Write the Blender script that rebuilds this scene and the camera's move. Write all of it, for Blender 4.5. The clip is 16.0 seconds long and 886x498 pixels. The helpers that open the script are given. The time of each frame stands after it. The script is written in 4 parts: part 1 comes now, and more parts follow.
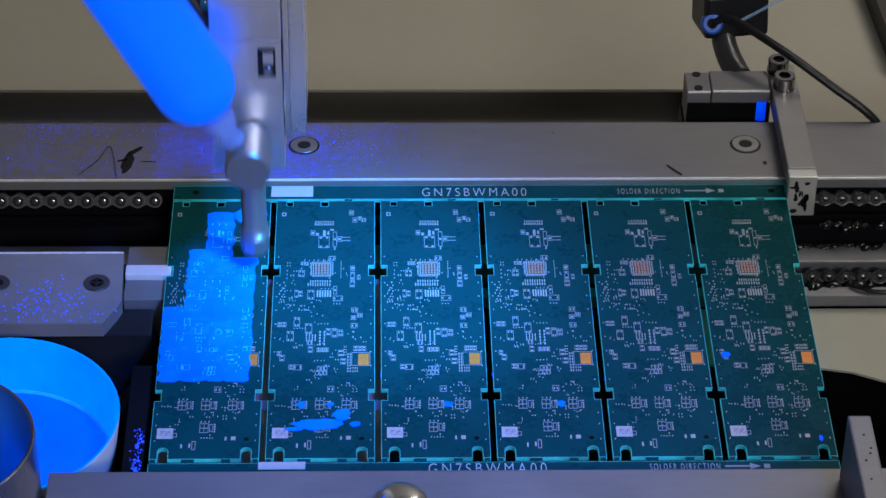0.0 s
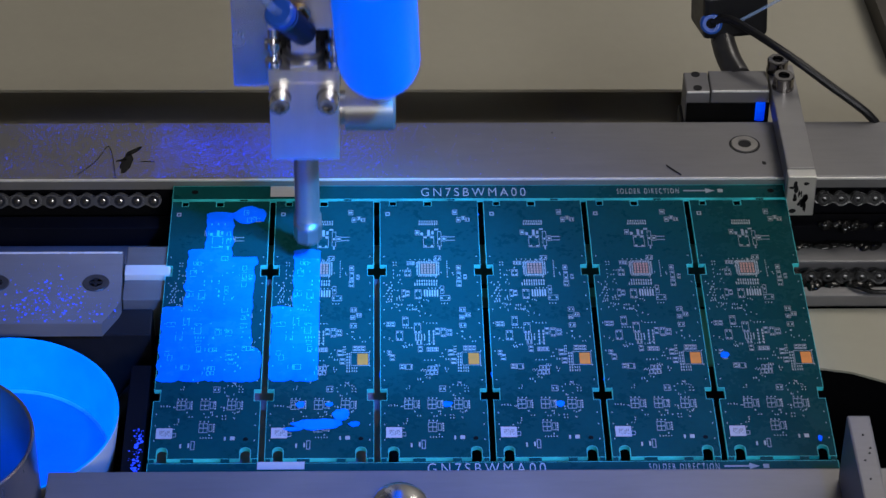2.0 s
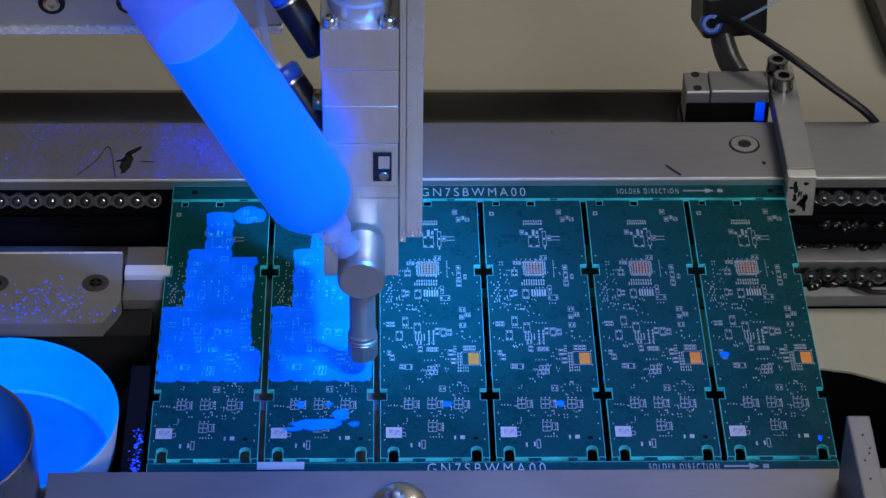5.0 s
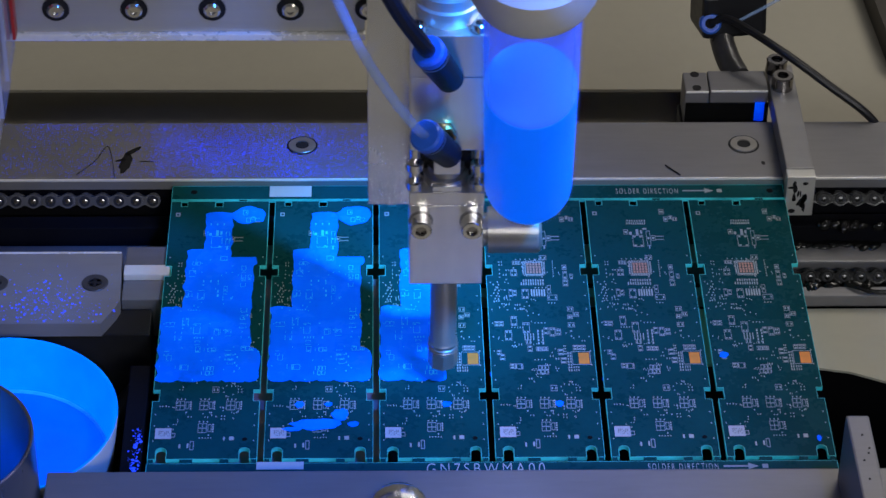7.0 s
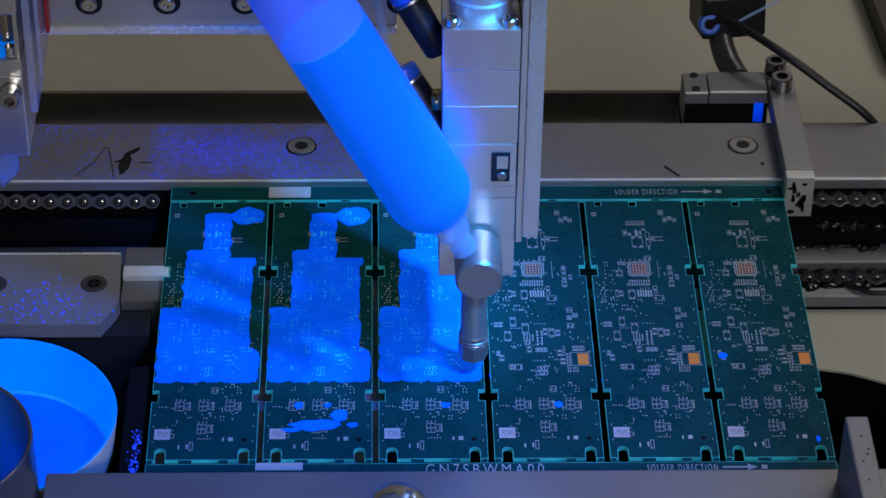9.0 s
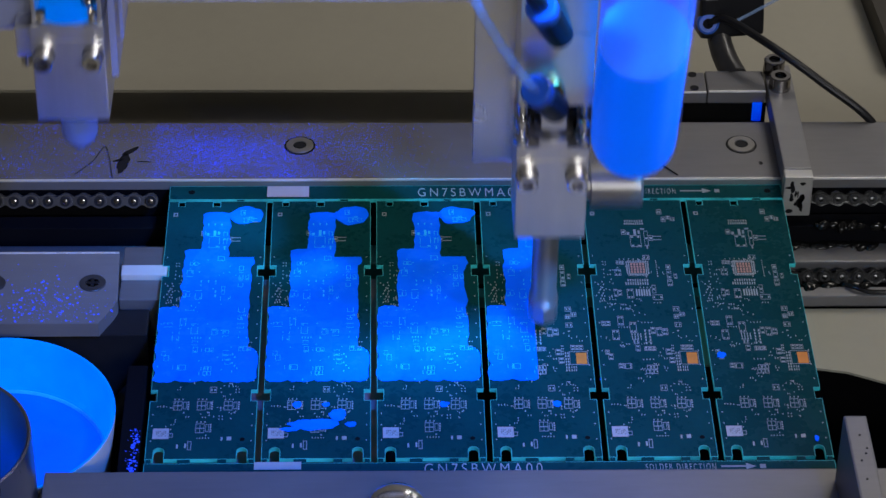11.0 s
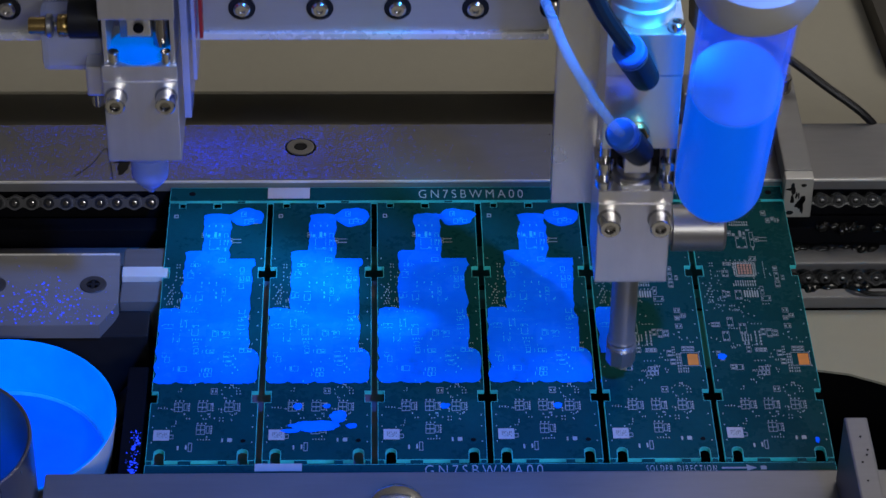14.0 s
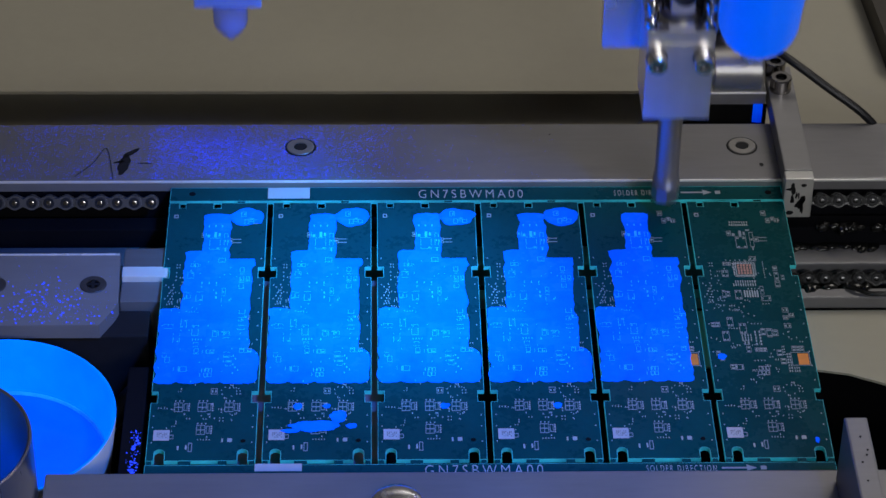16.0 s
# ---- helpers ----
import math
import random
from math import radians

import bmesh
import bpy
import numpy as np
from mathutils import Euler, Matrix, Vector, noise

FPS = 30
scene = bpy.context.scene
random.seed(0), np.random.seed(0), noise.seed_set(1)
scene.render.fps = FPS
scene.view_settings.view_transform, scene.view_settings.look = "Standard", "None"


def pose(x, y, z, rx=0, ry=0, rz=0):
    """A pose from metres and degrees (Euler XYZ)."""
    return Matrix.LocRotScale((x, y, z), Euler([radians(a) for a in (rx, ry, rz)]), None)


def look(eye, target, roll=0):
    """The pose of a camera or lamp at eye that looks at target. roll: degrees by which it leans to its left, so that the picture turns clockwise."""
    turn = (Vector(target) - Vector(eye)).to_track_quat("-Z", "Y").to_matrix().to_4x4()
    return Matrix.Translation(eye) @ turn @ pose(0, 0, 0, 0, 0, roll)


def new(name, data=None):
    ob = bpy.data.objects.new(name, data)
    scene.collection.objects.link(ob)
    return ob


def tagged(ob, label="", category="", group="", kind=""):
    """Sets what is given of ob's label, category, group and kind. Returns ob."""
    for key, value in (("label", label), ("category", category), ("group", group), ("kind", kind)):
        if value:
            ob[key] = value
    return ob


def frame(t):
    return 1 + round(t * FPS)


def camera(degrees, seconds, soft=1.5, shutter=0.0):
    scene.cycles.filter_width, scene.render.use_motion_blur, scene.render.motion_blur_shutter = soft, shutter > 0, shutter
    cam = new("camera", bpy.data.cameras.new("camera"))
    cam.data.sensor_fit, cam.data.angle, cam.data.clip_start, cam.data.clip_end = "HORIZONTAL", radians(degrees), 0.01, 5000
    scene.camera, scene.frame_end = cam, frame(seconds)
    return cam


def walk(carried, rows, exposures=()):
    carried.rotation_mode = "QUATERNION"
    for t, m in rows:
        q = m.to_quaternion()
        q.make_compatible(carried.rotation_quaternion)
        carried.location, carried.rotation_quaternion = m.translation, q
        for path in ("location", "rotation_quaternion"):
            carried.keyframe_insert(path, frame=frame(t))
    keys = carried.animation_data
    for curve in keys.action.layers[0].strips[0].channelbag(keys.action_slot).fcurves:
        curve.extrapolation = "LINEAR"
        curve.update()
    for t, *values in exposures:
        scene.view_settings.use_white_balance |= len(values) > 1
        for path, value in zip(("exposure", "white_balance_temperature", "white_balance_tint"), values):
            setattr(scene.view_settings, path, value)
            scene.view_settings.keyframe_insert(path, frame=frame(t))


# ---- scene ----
# World: x along the conveyor, y away from the viewer, z up; the panel's top face lies at z = 0.
cam = camera(18.18, 16.0, soft=1.5, shutter=0.4)
EYE = (-0.0389, -0.7875, 0.6385)


def aim(pan, tilt):
    """The camera's pose with a small pan and tilt, in degrees, added to its rest."""
    return pose(*EYE, 52.4903, 0, -1.7171) @ pose(0, 0, 0, 0, 0, 0.846) @ pose(0, 0, 0, tilt, pan, 0)


PATH = [(t, aim(p, q)) for t, p, q in (
    (0.0, 0.0713, -0.0357), (0.5, 0.0538, -0.0357), (1.0, 0.0538, -0.0357), (1.5, 0.0538, -0.0357), (2.0, 0.0538, -0.0357),
    (2.5, 0.0538, -0.0175), (3.0, 0.0362, -0.0175), (3.5, 0.0538, -0.0175), (4.0, 0.0538, -0.0538), (5.2, 0.05, -0.03),
    (6.5, 0.0538, -0.0175), (7.0, 0.0357, -0.0357), (7.5, 0.0175, -0.0357), (8.0, 0.0626, -0.0357), (8.5, 0.0, -0.0357),
    (9.0, 0.0175, -0.0181), (10.2, 0.0, -0.025), (11.5, -0.0175, -0.0351), (12.0, 0.0, -0.0175), (12.5, -0.0538, -0.0538),
    (13.0, -0.0175, -0.0357), (13.5, 0.0175, -0.0357), (14.0, 0.0, 0.0), (14.5, 0.0088, 0.0), (15.0, 0.0175, 0.0088),
    (15.5, 0.0, 0.0175), (16.0, 0.0, 0.0))]
# the picture darkens a little once more of the boards glow
walk(cam, PATH, exposures=((0.0, 0.22), (4.0, 0.19), (7.0, 0.11), (8.3, 0.04), (9.0, -0.22), (9.6, -0.2), (10.4, -0.04), (12.2, -0.04), (12.8, -0.34), (13.6, -0.34),
                       (14.4, -0.08), (16.0, -0.08)))

# ---- light ----
world = bpy.data.worlds.new("world")
scene.world = world
world.use_nodes = True
world.node_tree.nodes["Background"].inputs["Color"].default_value = (0.6, 0.75, 1.0, 1)
world.node_tree.nodes["Background"].inputs["Strength"].default_value = 0.012


def lamp(name, kind, place, target, power, color, size=0.1, **more):
    data = bpy.data.lights.new(name, kind)
    data.energy, data.color = power, color
    if kind == "AREA":
        data.shape, data.size, data.size_y = "RECTANGLE", size, more["size_y"]
    else:
        data.shadow_soft_size = size
        data.spot_size, data.spot_blend = radians(more["cone"]), more["blend"]
    ob = new(name, data)
    ob.matrix_basis = look(place, target)
    return ob


# Workshop ceiling tubes, a narrow ultraviolet inspection torch, an added wide spot for spill.
lamp("ceiling_lamp", "AREA", (0.80, 0.70, 1.40), (0.25, 0.35, 0.0), 9.4, (1.0, 0.94, 0.85), 1.2, size_y=0.35)
lamp("ceiling_lamp", "AREA", (0.55, -2.08, 1.24), (0.0, 0.0, 0.0), 22.0, (0.94, 0.95, 0.97), 1.2, size_y=0.35)
lamp("ultraviolet_spot", "SPOT", (0.29, -0.26, 0.64), (-0.042, 0.024, 0.0), 86.0, (0.012, 0.34, 1.0), 0.022, cone=11.4, blend=1.0)
# Added lamp: spreads blue spill over boards and rails.
lamp("ultraviolet_spot", "SPOT", (0.22, -0.34, 0.66), (-0.045, -0.035, 0.0), 40.0, (0.035, 0.19, 1.0), 0.03, cone=27.0, blend=1.0)


# ---- materials ----
def node(tree, kind, **values):
    n = tree.nodes.new(kind)
    for key, value in values.items():
        n.inputs[key].default_value = value
    return n


def mat(name, color, rough=0.5, metal=0.0, grain=300.0, vary=0.15, bump=0.05, stretch=(1, 1, 1), stain=25.0, stains=0.15,
        emit=None, power=0.0, clear=0.0, coat=0.0, spec=0.5):
    """A procedural surface: fine grain and wide stains vary colour and gloss; clear is the share of light let through."""
    m = bpy.data.materials.new(name)
    m.use_nodes = True
    t = m.node_tree
    b = t.nodes["Principled BSDF"]
    b.inputs["Metallic"].default_value = metal
    b.inputs["Coat Weight"].default_value = coat
    b.inputs["Specular IOR Level"].default_value = spec
    where = t.nodes.new("ShaderNodeTexCoord")
    scale = node(t, "ShaderNodeMapping", Scale=stretch)
    t.links.new(where.outputs["Object"], scale.inputs["Vector"])
    fine = node(t, "ShaderNodeTexNoise", Scale=grain, Detail=5.0, Roughness=0.6)
    wide = node(t, "ShaderNodeTexNoise", Scale=stain, Detail=4.0, Roughness=0.55)
    t.links.new(scale.outputs["Vector"], fine.inputs["Vector"])
    t.links.new(where.outputs["Object"], wide.inputs["Vector"])
    chance = t.nodes.new("ShaderNodeObjectInfo")

    def math(op, a, b_):
        n = t.nodes.new("ShaderNodeMath")
        n.operation = op
        for i, v in enumerate((a, b_)):
            if isinstance(v, (int, float)):
                n.inputs[i].default_value = v
            else:
                t.links.new(v, n.inputs[i])
        return n.outputs[0]
    amount = math("ADD", math("MULTIPLY", math("SUBTRACT", fine.outputs["Fac"], 0.5), 2 * vary),
                  math("MULTIPLY", math("SUBTRACT", wide.outputs["Fac"], 0.5), 2 * stains))
    amount = math("ADD", amount, math("MULTIPLY", math("SUBTRACT", chance.outputs["Random"], 0.5), 0.1))
    hue = t.nodes.new("ShaderNodeHueSaturation")
    hue.inputs["Color"].default_value = (*color, 1)
    t.links.new(math("ADD", amount, 1.0), hue.inputs["Value"])
    t.links.new(hue.outputs["Color"], b.inputs["Base Color"])
    t.links.new(math("ADD", math("MULTIPLY", amount, 0.5), rough), b.inputs["Roughness"])
    if bump:
        lift = node(t, "ShaderNodeBump", Strength=bump, Distance=0.0006)
        t.links.new(fine.outputs["Fac"], lift.inputs["Height"])
        t.links.new(lift.outputs["Normal"], b.inputs["Normal"])
    if emit:
        b.inputs["Emission Color"].default_value = (*emit, 1)
        t.links.new(math("MULTIPLY", math("ADD", math("MULTIPLY", amount, 1.5), 1.0), power), b.inputs["Emission Strength"])
    if clear:
        glass = t.nodes.new("ShaderNodeBsdfTransparent")
        mix = node(t, "ShaderNodeMixShader", Fac=clear)
        t.links.new(b.outputs[0], mix.inputs[1])
        t.links.new(glass.outputs[0], mix.inputs[2])
        t.links.new(mix.outputs[0], t.nodes["Material Output"].inputs["Surface"])
    return m


STEEL = mat("brushed_steel", (0.60, 0.59, 0.57), 0.36, 0.72, 260, 0.10, 0.04, (0.06, 1, 1), 30, 0.15)
BLOCK = mat("satin_steel", (0.90, 0.87, 0.82), 0.34, 0.94, 220, 0.08, 0.03, (1, 1, 0.08), 60, 0.12)
RAIL = mat("anodised_rail", (0.185, 0.18, 0.188), 0.42, 0.45, 420, 0.14, 0.05, (0.12, 1, 1), 18, 0.22)
EDGE = mat("bare_edge_and_highlight", (0.88, 0.87, 0.85), 0.3, 0.35, 300, 0.1, 0.02)
BRIGHT = mat("polished_screw", (0.72, 0.70, 0.68), 0.16, 1.0, 300, 0.05, 0.0)
CHROME = mat("dark_chrome", (0.34, 0.32, 0.31), 0.15, 1.0, 300, 0.06, 0.0)
BEAKER = mat("beaker_steel", (0.30, 0.30, 0.32), 0.33, 0.95, 200, 0.1, 0.03, (1, 1, 0.1))
PLATE = mat("shiny_plate", (0.82, 0.81, 0.80), 0.26, 0.92, 160, 0.12, 0.04, (1, 1, 0.05), 40, 0.2)
GUIDE = mat("grey_guide", (0.27, 0.262, 0.265), 0.4, 0.35, 300, 0.1, 0.04, (0.15, 1, 1), 30, 0.2)
GUN = mat("turned_steel", (0.34, 0.325, 0.31), 0.33, 0.75, 260, 0.1, 0.03, (1, 1, 0.2))
NICKEL = mat("nickel_plate", (0.42, 0.41, 0.40), 0.34, 1.0, 300, 0.1, 0.02)
BLACK = mat("black_steel", (0.015, 0.015, 0.017), 0.45, 0.0, 200, 0.3, 0.1, spec=0.15)
# Near-black: paints the shade in gaps, holes and sockets, also colours black plates.
DARK = mat("black_and_shade", (0.005, 0.005, 0.007), 0.7, 0.0, 60, 0.3, 0.1, spec=0.05)
CHAIN = mat("oiled_chain", (0.07, 0.068, 0.07), 0.36, 0.5, 300, 0.3, 0.05)
RUBBER = mat("black_rubber", (0.010, 0.010, 0.012), 0.4, 0.0, 300, 0.2, 0.05, spec=0.25)
BLUEPLASTIC = mat("blue_plastic", (0.02, 0.12, 0.62), 0.35, 0.0, 200, 0.1, 0.02)
WHITEPLASTIC = mat("white_plastic", (0.62, 0.60, 0.56), 0.45, 0.0, 120, 0.06, 0.03)
MAROON = mat("maroon_plate", (0.17, 0.075, 0.10), 0.5, 0.0, 150, 0.1, 0.03, stain=30, stains=0.3)
BROWN = mat("dark_brown", (0.045, 0.038, 0.030), 0.6, 0.0, 120, 0.1, 0.03)
GRIME = mat("oily_grime", (0.006, 0.006, 0.006), 0.18, 0.0, 160, 0.4, 0.4, stain=70, stains=0.4, spec=0.4)
BEIGE = mat("beige_enamel", (0.39, 0.362, 0.29), 0.55, 0.0, 150, 0.05, 0.03, stain=6, stains=0.10)
WALL = mat("grey_enclosure", (0.32, 0.32, 0.33), 0.6, 0.0, 80, 0.06, 0.03, stain=3, stains=0.1)
BRASS = mat("brass", (0.62, 0.42, 0.16), 0.25, 1.0, 300, 0.1, 0.02)
RED = mat("red_plastic", (0.35, 0.02, 0.02), 0.4, 0.0, 200, 0.1, 0.02)
MASK = mat("green_solder_mask", (0.0006, 0.050, 0.054), 0.30, 0.0, 500, 0.15, 0.03, stain=45, stains=0.35, spec=0.05)
# Emission paints in the cyan glow that torch light gives the edges.
LAMINATE = mat("lit_glassfibre_edge", (0.04, 0.36, 0.35), 0.5, 0.0, 400, 0.25, 0.05, stain=90, stains=0.9, emit=(0.01, 0.42, 0.50), power=0.17)
SILK = mat("white_print", (0.27, 0.31, 0.34), 0.55, 0.0, 500, 0.15, 0.0)
PAD = mat("tinned_pad", (0.37, 0.42, 0.43), 0.4, 0.2, 500, 0.2, 0.03)
LABEL = mat("paper_label", (0.42, 0.42, 0.43), 0.6, 0.0, 300, 0.05, 0.0)
ROSE = mat("bare_copper", (0.50, 0.26, 0.20), 0.42, 0.2, 300, 0.2, 0.03)
COPPER = mat("gold_pad", (0.72, 0.24, 0.04), 0.42, 0.2, 300, 0.2, 0.03)
COAT = mat("fluorescent_coating", (0.0, 0.20, 0.9), 0.25, 0.0, 260, 0.22, 0.16, stain=45, stains=0.40,
           emit=(0.0, 0.03, 1.0), power=0.38, clear=0.10, spec=0.05)
RIDGE = mat("thick_coating", (0.02, 0.55, 0.95), 0.3, 0.0, 200, 0.2, 0.0, emit=(0.005, 0.13, 1.0), power=0.35, spec=0.1)
FLUID = mat("fluorescent_fluid", (0.0, 0.16, 0.85), 0.3, 0.0, 60, 0.04, 0.0, stain=20, stains=0.10, emit=(0.0, 0.12, 1.0), power=0.62, spec=0.1)
RESIDUE = mat("fluid_residue", (0.16, 0.28, 0.8), 0.2, 0.0, 60, 0.04, 0.0, stain=20, stains=0.1, emit=(0.0, 0.07, 1.0), power=0.40, clear=0.45, spec=0.1)
FLUIDTOP = mat("fluid_surface", (0.05, 0.22, 0.9), 0.3, 0.0, 60, 0.1, 0.0, emit=(0.01, 0.22, 1.0), power=0.6)
BARREL = mat("clear_barrel", (0.10, 0.2, 0.6), 0.12, 0.0, 60, 0.05, 0.0, clear=0.93, spec=0.25)
TUBE = mat("clear_tube", (0.30, 0.45, 0.75), 0.12, 0.0, 60, 0.1, 0.0, clear=0.62)
LACQUER = mat("glowing_cup_lining", (0.0, 0.16, 0.9), 0.25, 0.0, 50, 0.05, 0.03, stain=22, stains=0.5, emit=(0.0, 0.23, 1.0), power=0.66, spec=0.1)
POOL = mat("lacquer_pool", (0.0, 0.08, 0.8), 0.15, 0.0, 50, 0.05, 0.03, stain=25, stains=0.3, emit=(0.0, 0.11, 1.0), power=0.65, spec=0.15)
PLEXI = mat("blue_lit_acrylic", (0.42, 0.48, 0.80), 0.1, 0.0, 60, 0.05, 0.0, clear=0.4, coat=0.5)
CONE = mat("lit_nozzle", (0.24, 0.36, 0.85), 0.1, 0.0, 60, 0.05, 0.0, clear=0.35)
SPECK = mat("fluorescent_specks", (0.05, 0.09, 0.95), 0.5, 0.0, 300, 0.3, 0.0, emit=(0.01, 0.075, 1.0), power=0.70)


# ---- mesh helpers ----
def box(x0, x1, y0, y1, z0, z1, bevel=0.0004):
    bm = bmesh.new()
    bmesh.ops.create_cube(bm, size=1, matrix=Matrix.Translation(((x0 + x1) / 2, (y0 + y1) / 2, (z0 + z1) / 2)) @ Matrix.Diagonal((x1 - x0, y1 - y0, z1 - z0, 1)))
    if bevel:
        bmesh.ops.bevel(bm, geom=bm.edges[:], offset=bevel, segments=2, affect="EDGES", profile=0.6)
    return bm


def lathe(profile, a, b, seg=32, closed=True):
    """Turns (distance along a to b, radius) pairs round the axis from a to b."""
    a, b = Vector(a), Vector(b)
    turn = (b - a).to_track_quat("Z", "Y").to_matrix().to_4x4()
    m = Matrix.Translation(a) @ turn
    bm = bmesh.new()
    rings = []
    for d, r in profile:
        if r <= 1e-7:
            rings.append([bm.verts.new(m @ Vector((0, 0, d)))])
        else:
            rings.append([bm.verts.new(m @ Vector((r * math.cos(2 * math.pi * i / seg), r * math.sin(2 * math.pi * i / seg), d))) for i in range(seg)])
    for p, q in zip(rings, rings[1:]):
        for i in range(seg):
            j = (i + 1) % seg
            if len(p) == 1 and len(q) > 1:
                bm.faces.new((p[0], q[j], q[i]))
            elif len(q) == 1 and len(p) > 1:
                bm.faces.new((p[i], p[j], q[0]))
            elif len(p) > 1:
                bm.faces.new((p[i], p[j], q[j], q[i]))
    for ring, flip in ((rings[0], True), (rings[-1], False)):
        if closed and len(ring) > 1:
            bm.faces.new(ring[::-1] if flip else ring)
    for f in bm.faces:
        f.smooth = len(f.verts) <= 4
    return bm


def rod(a, b, r, seg=24, bevel=0.0003):
    n = (Vector(b) - Vector(a)).length
    return lathe([(0, r - bevel), (bevel, r), (n - bevel, r), (n, r - bevel)], a, b, seg)


def hose(points, r, seg=10, steps=8):
    """A round hose through the points (Catmull-Rom)."""
    p = [Vector(v) for v in points]
    p = [2 * p[0] - p[1]] + p + [2 * p[-1] - p[-2]]
    path = []
    for i in range(1, len(p) - 2):
        for s in range(steps):
            u = s / steps
            path.append(0.5 * (2 * p[i] + (p[i + 1] - p[i - 1]) * u + (2 * p[i - 1] - 5 * p[i] + 4 * p[i + 1] - p[i + 2]) * u * u
                               + (3 * p[i] - p[i - 1] - 3 * p[i + 1] + p[i + 2]) * u ** 3))
    path.append(p[-2])
    bm = bmesh.new()
    rings = []
    for i, c in enumerate(path):
        d = (path[min(i + 1, len(path) - 1)] - path[max(i - 1, 0)]).normalized()
        side = d.cross(Vector((0.3, 0.2, 0.93))).normalized()
        up = side.cross(d)
        rings.append([bm.verts.new(c + r * (math.cos(2 * math.pi * k / seg) * side + math.sin(2 * math.pi * k / seg) * up)) for k in range(seg)])
    for a, b in zip(rings, rings[1:]):
        for k in range(seg):
            bm.faces.new((a[k], a[(k + 1) % seg], b[(k + 1) % seg], b[k])).smooth = True
    bm.faces.new(rings[0])
    bm.faces.new(rings[-1][::-1])
    return bm


def joined(*bms):
    out = bmesh.new()
    for bm in bms:
        me = bpy.data.meshes.new("piece")
        bm.to_mesh(me)
        bm.free()
        out.from_mesh(me)
        bpy.data.meshes.remove(me)
    return out


def slab(outline, z0, z1):
    """An upright prism over an outline of (x, y)."""
    bm = bmesh.new()
    low = [bm.verts.new((x, y, z0)) for x, y in outline]
    top = [bm.verts.new((x, y, z1)) for x, y in outline]
    n = len(outline)
    bm.faces.new(low[::-1])
    bm.faces.new(top)
    for i in range(n):
        bm.faces.new((low[i], low[(i + 1) % n], top[(i + 1) % n], top[i]))
    bmesh.ops.recalc_face_normals(bm, faces=bm.faces[:])
    return bm


def mesh(name, bm, *materials):
    bmesh.ops.recalc_face_normals(bm, faces=bm.faces[:])
    for e in bm.edges:
        e.smooth = len(e.link_faces) == 2 and e.calc_face_angle(0) < 0.6
    me = bpy.data.meshes.new(name)
    bm.to_mesh(me)
    bm.free()
    for m in materials:
        me.materials.append(m)
    return me


def part(name, bm, material, parent, label=""):
    ob = new(name, mesh(name, bm, material))
    ob.parent = parent
    return tagged(ob, label)


def shared(name, me, parent, x=0, y=0, z=0, rz=0):
    ob = new(name, me)
    ob.parent = parent
    ob.matrix_basis = pose(x, y, z, 0, 0, rz)
    return ob


def thing(name, label, category, group="", kind="", at=(0, 0, 0)):
    ob = new(name)
    ob.empty_display_size = 0.01
    ob.location = at
    return tagged(ob, label, category, group, kind)


def solid(name, bm, material, label, category, group="", kind=""):
    return tagged(new(name, mesh(name, bm, material)), label, category, group, kind)


def cap_screw(r=0.0024, h=0.0045):
    """A socket head cap screw standing on z = 0."""
    return lathe([(0, r), (h - 0.0004, r), (h, r - 0.0004), (h, r * 0.55), (h - 0.0015, r * 0.5), (h - 0.0015, 0)], (0, 0, 0), (0, 0, 1), 20)


def lettering(text, width, height):
    """Flat letters as a bmesh, set into a field width x height with its lower left corner at the origin."""
    curve = bpy.data.curves.new("letters", "FONT")
    curve.body, curve.extrude, curve.space_character, curve.offset = text, 0.00003, 1.4, -0.014
    ob = bpy.data.objects.new("letters", curve)
    scene.collection.objects.link(ob)
    me = bpy.data.meshes.new_from_object(ob.evaluated_get(bpy.context.evaluated_depsgraph_get()))
    bpy.data.objects.remove(ob)
    bm = bmesh.new()
    bm.from_mesh(me)
    bpy.data.meshes.remove(me)
    lo = [min(v.co[i] for v in bm.verts) for i in range(2)]
    hi = [max(v.co[i] for v in bm.verts) for i in range(2)]
    for v in bm.verts:
        v.co.x, v.co.y = (v.co.x - lo[0]) * width / (hi[0] - lo[0]), (v.co.y - lo[1]) * height / (hi[1] - lo[1])
    return bm


def moved(bm, m):
    bmesh.ops.transform(bm, matrix=m, verts=bm.verts[:])
    return bm


# ---- the machine round the panel ----
def enclosure():
    floor = solid("floor", box(-1.5, 1.8, -2.2, 1.4, -0.92, -0.9, 0), WALL, "dull grey workshop floor far below the machine", "floor", kind="structure")
    for name, b in (("wall_north", (-1.5, 1.8, 1.38, 1.4)), ("wall_south", (-1.5, 1.8, -2.2, -2.18)), ("wall_west", (-1.5, -1.48, -2.18, 1.38)), ("wall_east", (1.78, 1.8, -2.18, 1.38))):
        solid(name, box(*b, -0.9, 2.2, 0), WALL, "plain grey painted wall", "wall", kind="structure")
    solid("ceiling", box(-1.5, 1.8, -2.2, 1.4, 2.2, 2.22, 0), WALL, "plain grey painted ceiling", "ceiling", kind="structure")


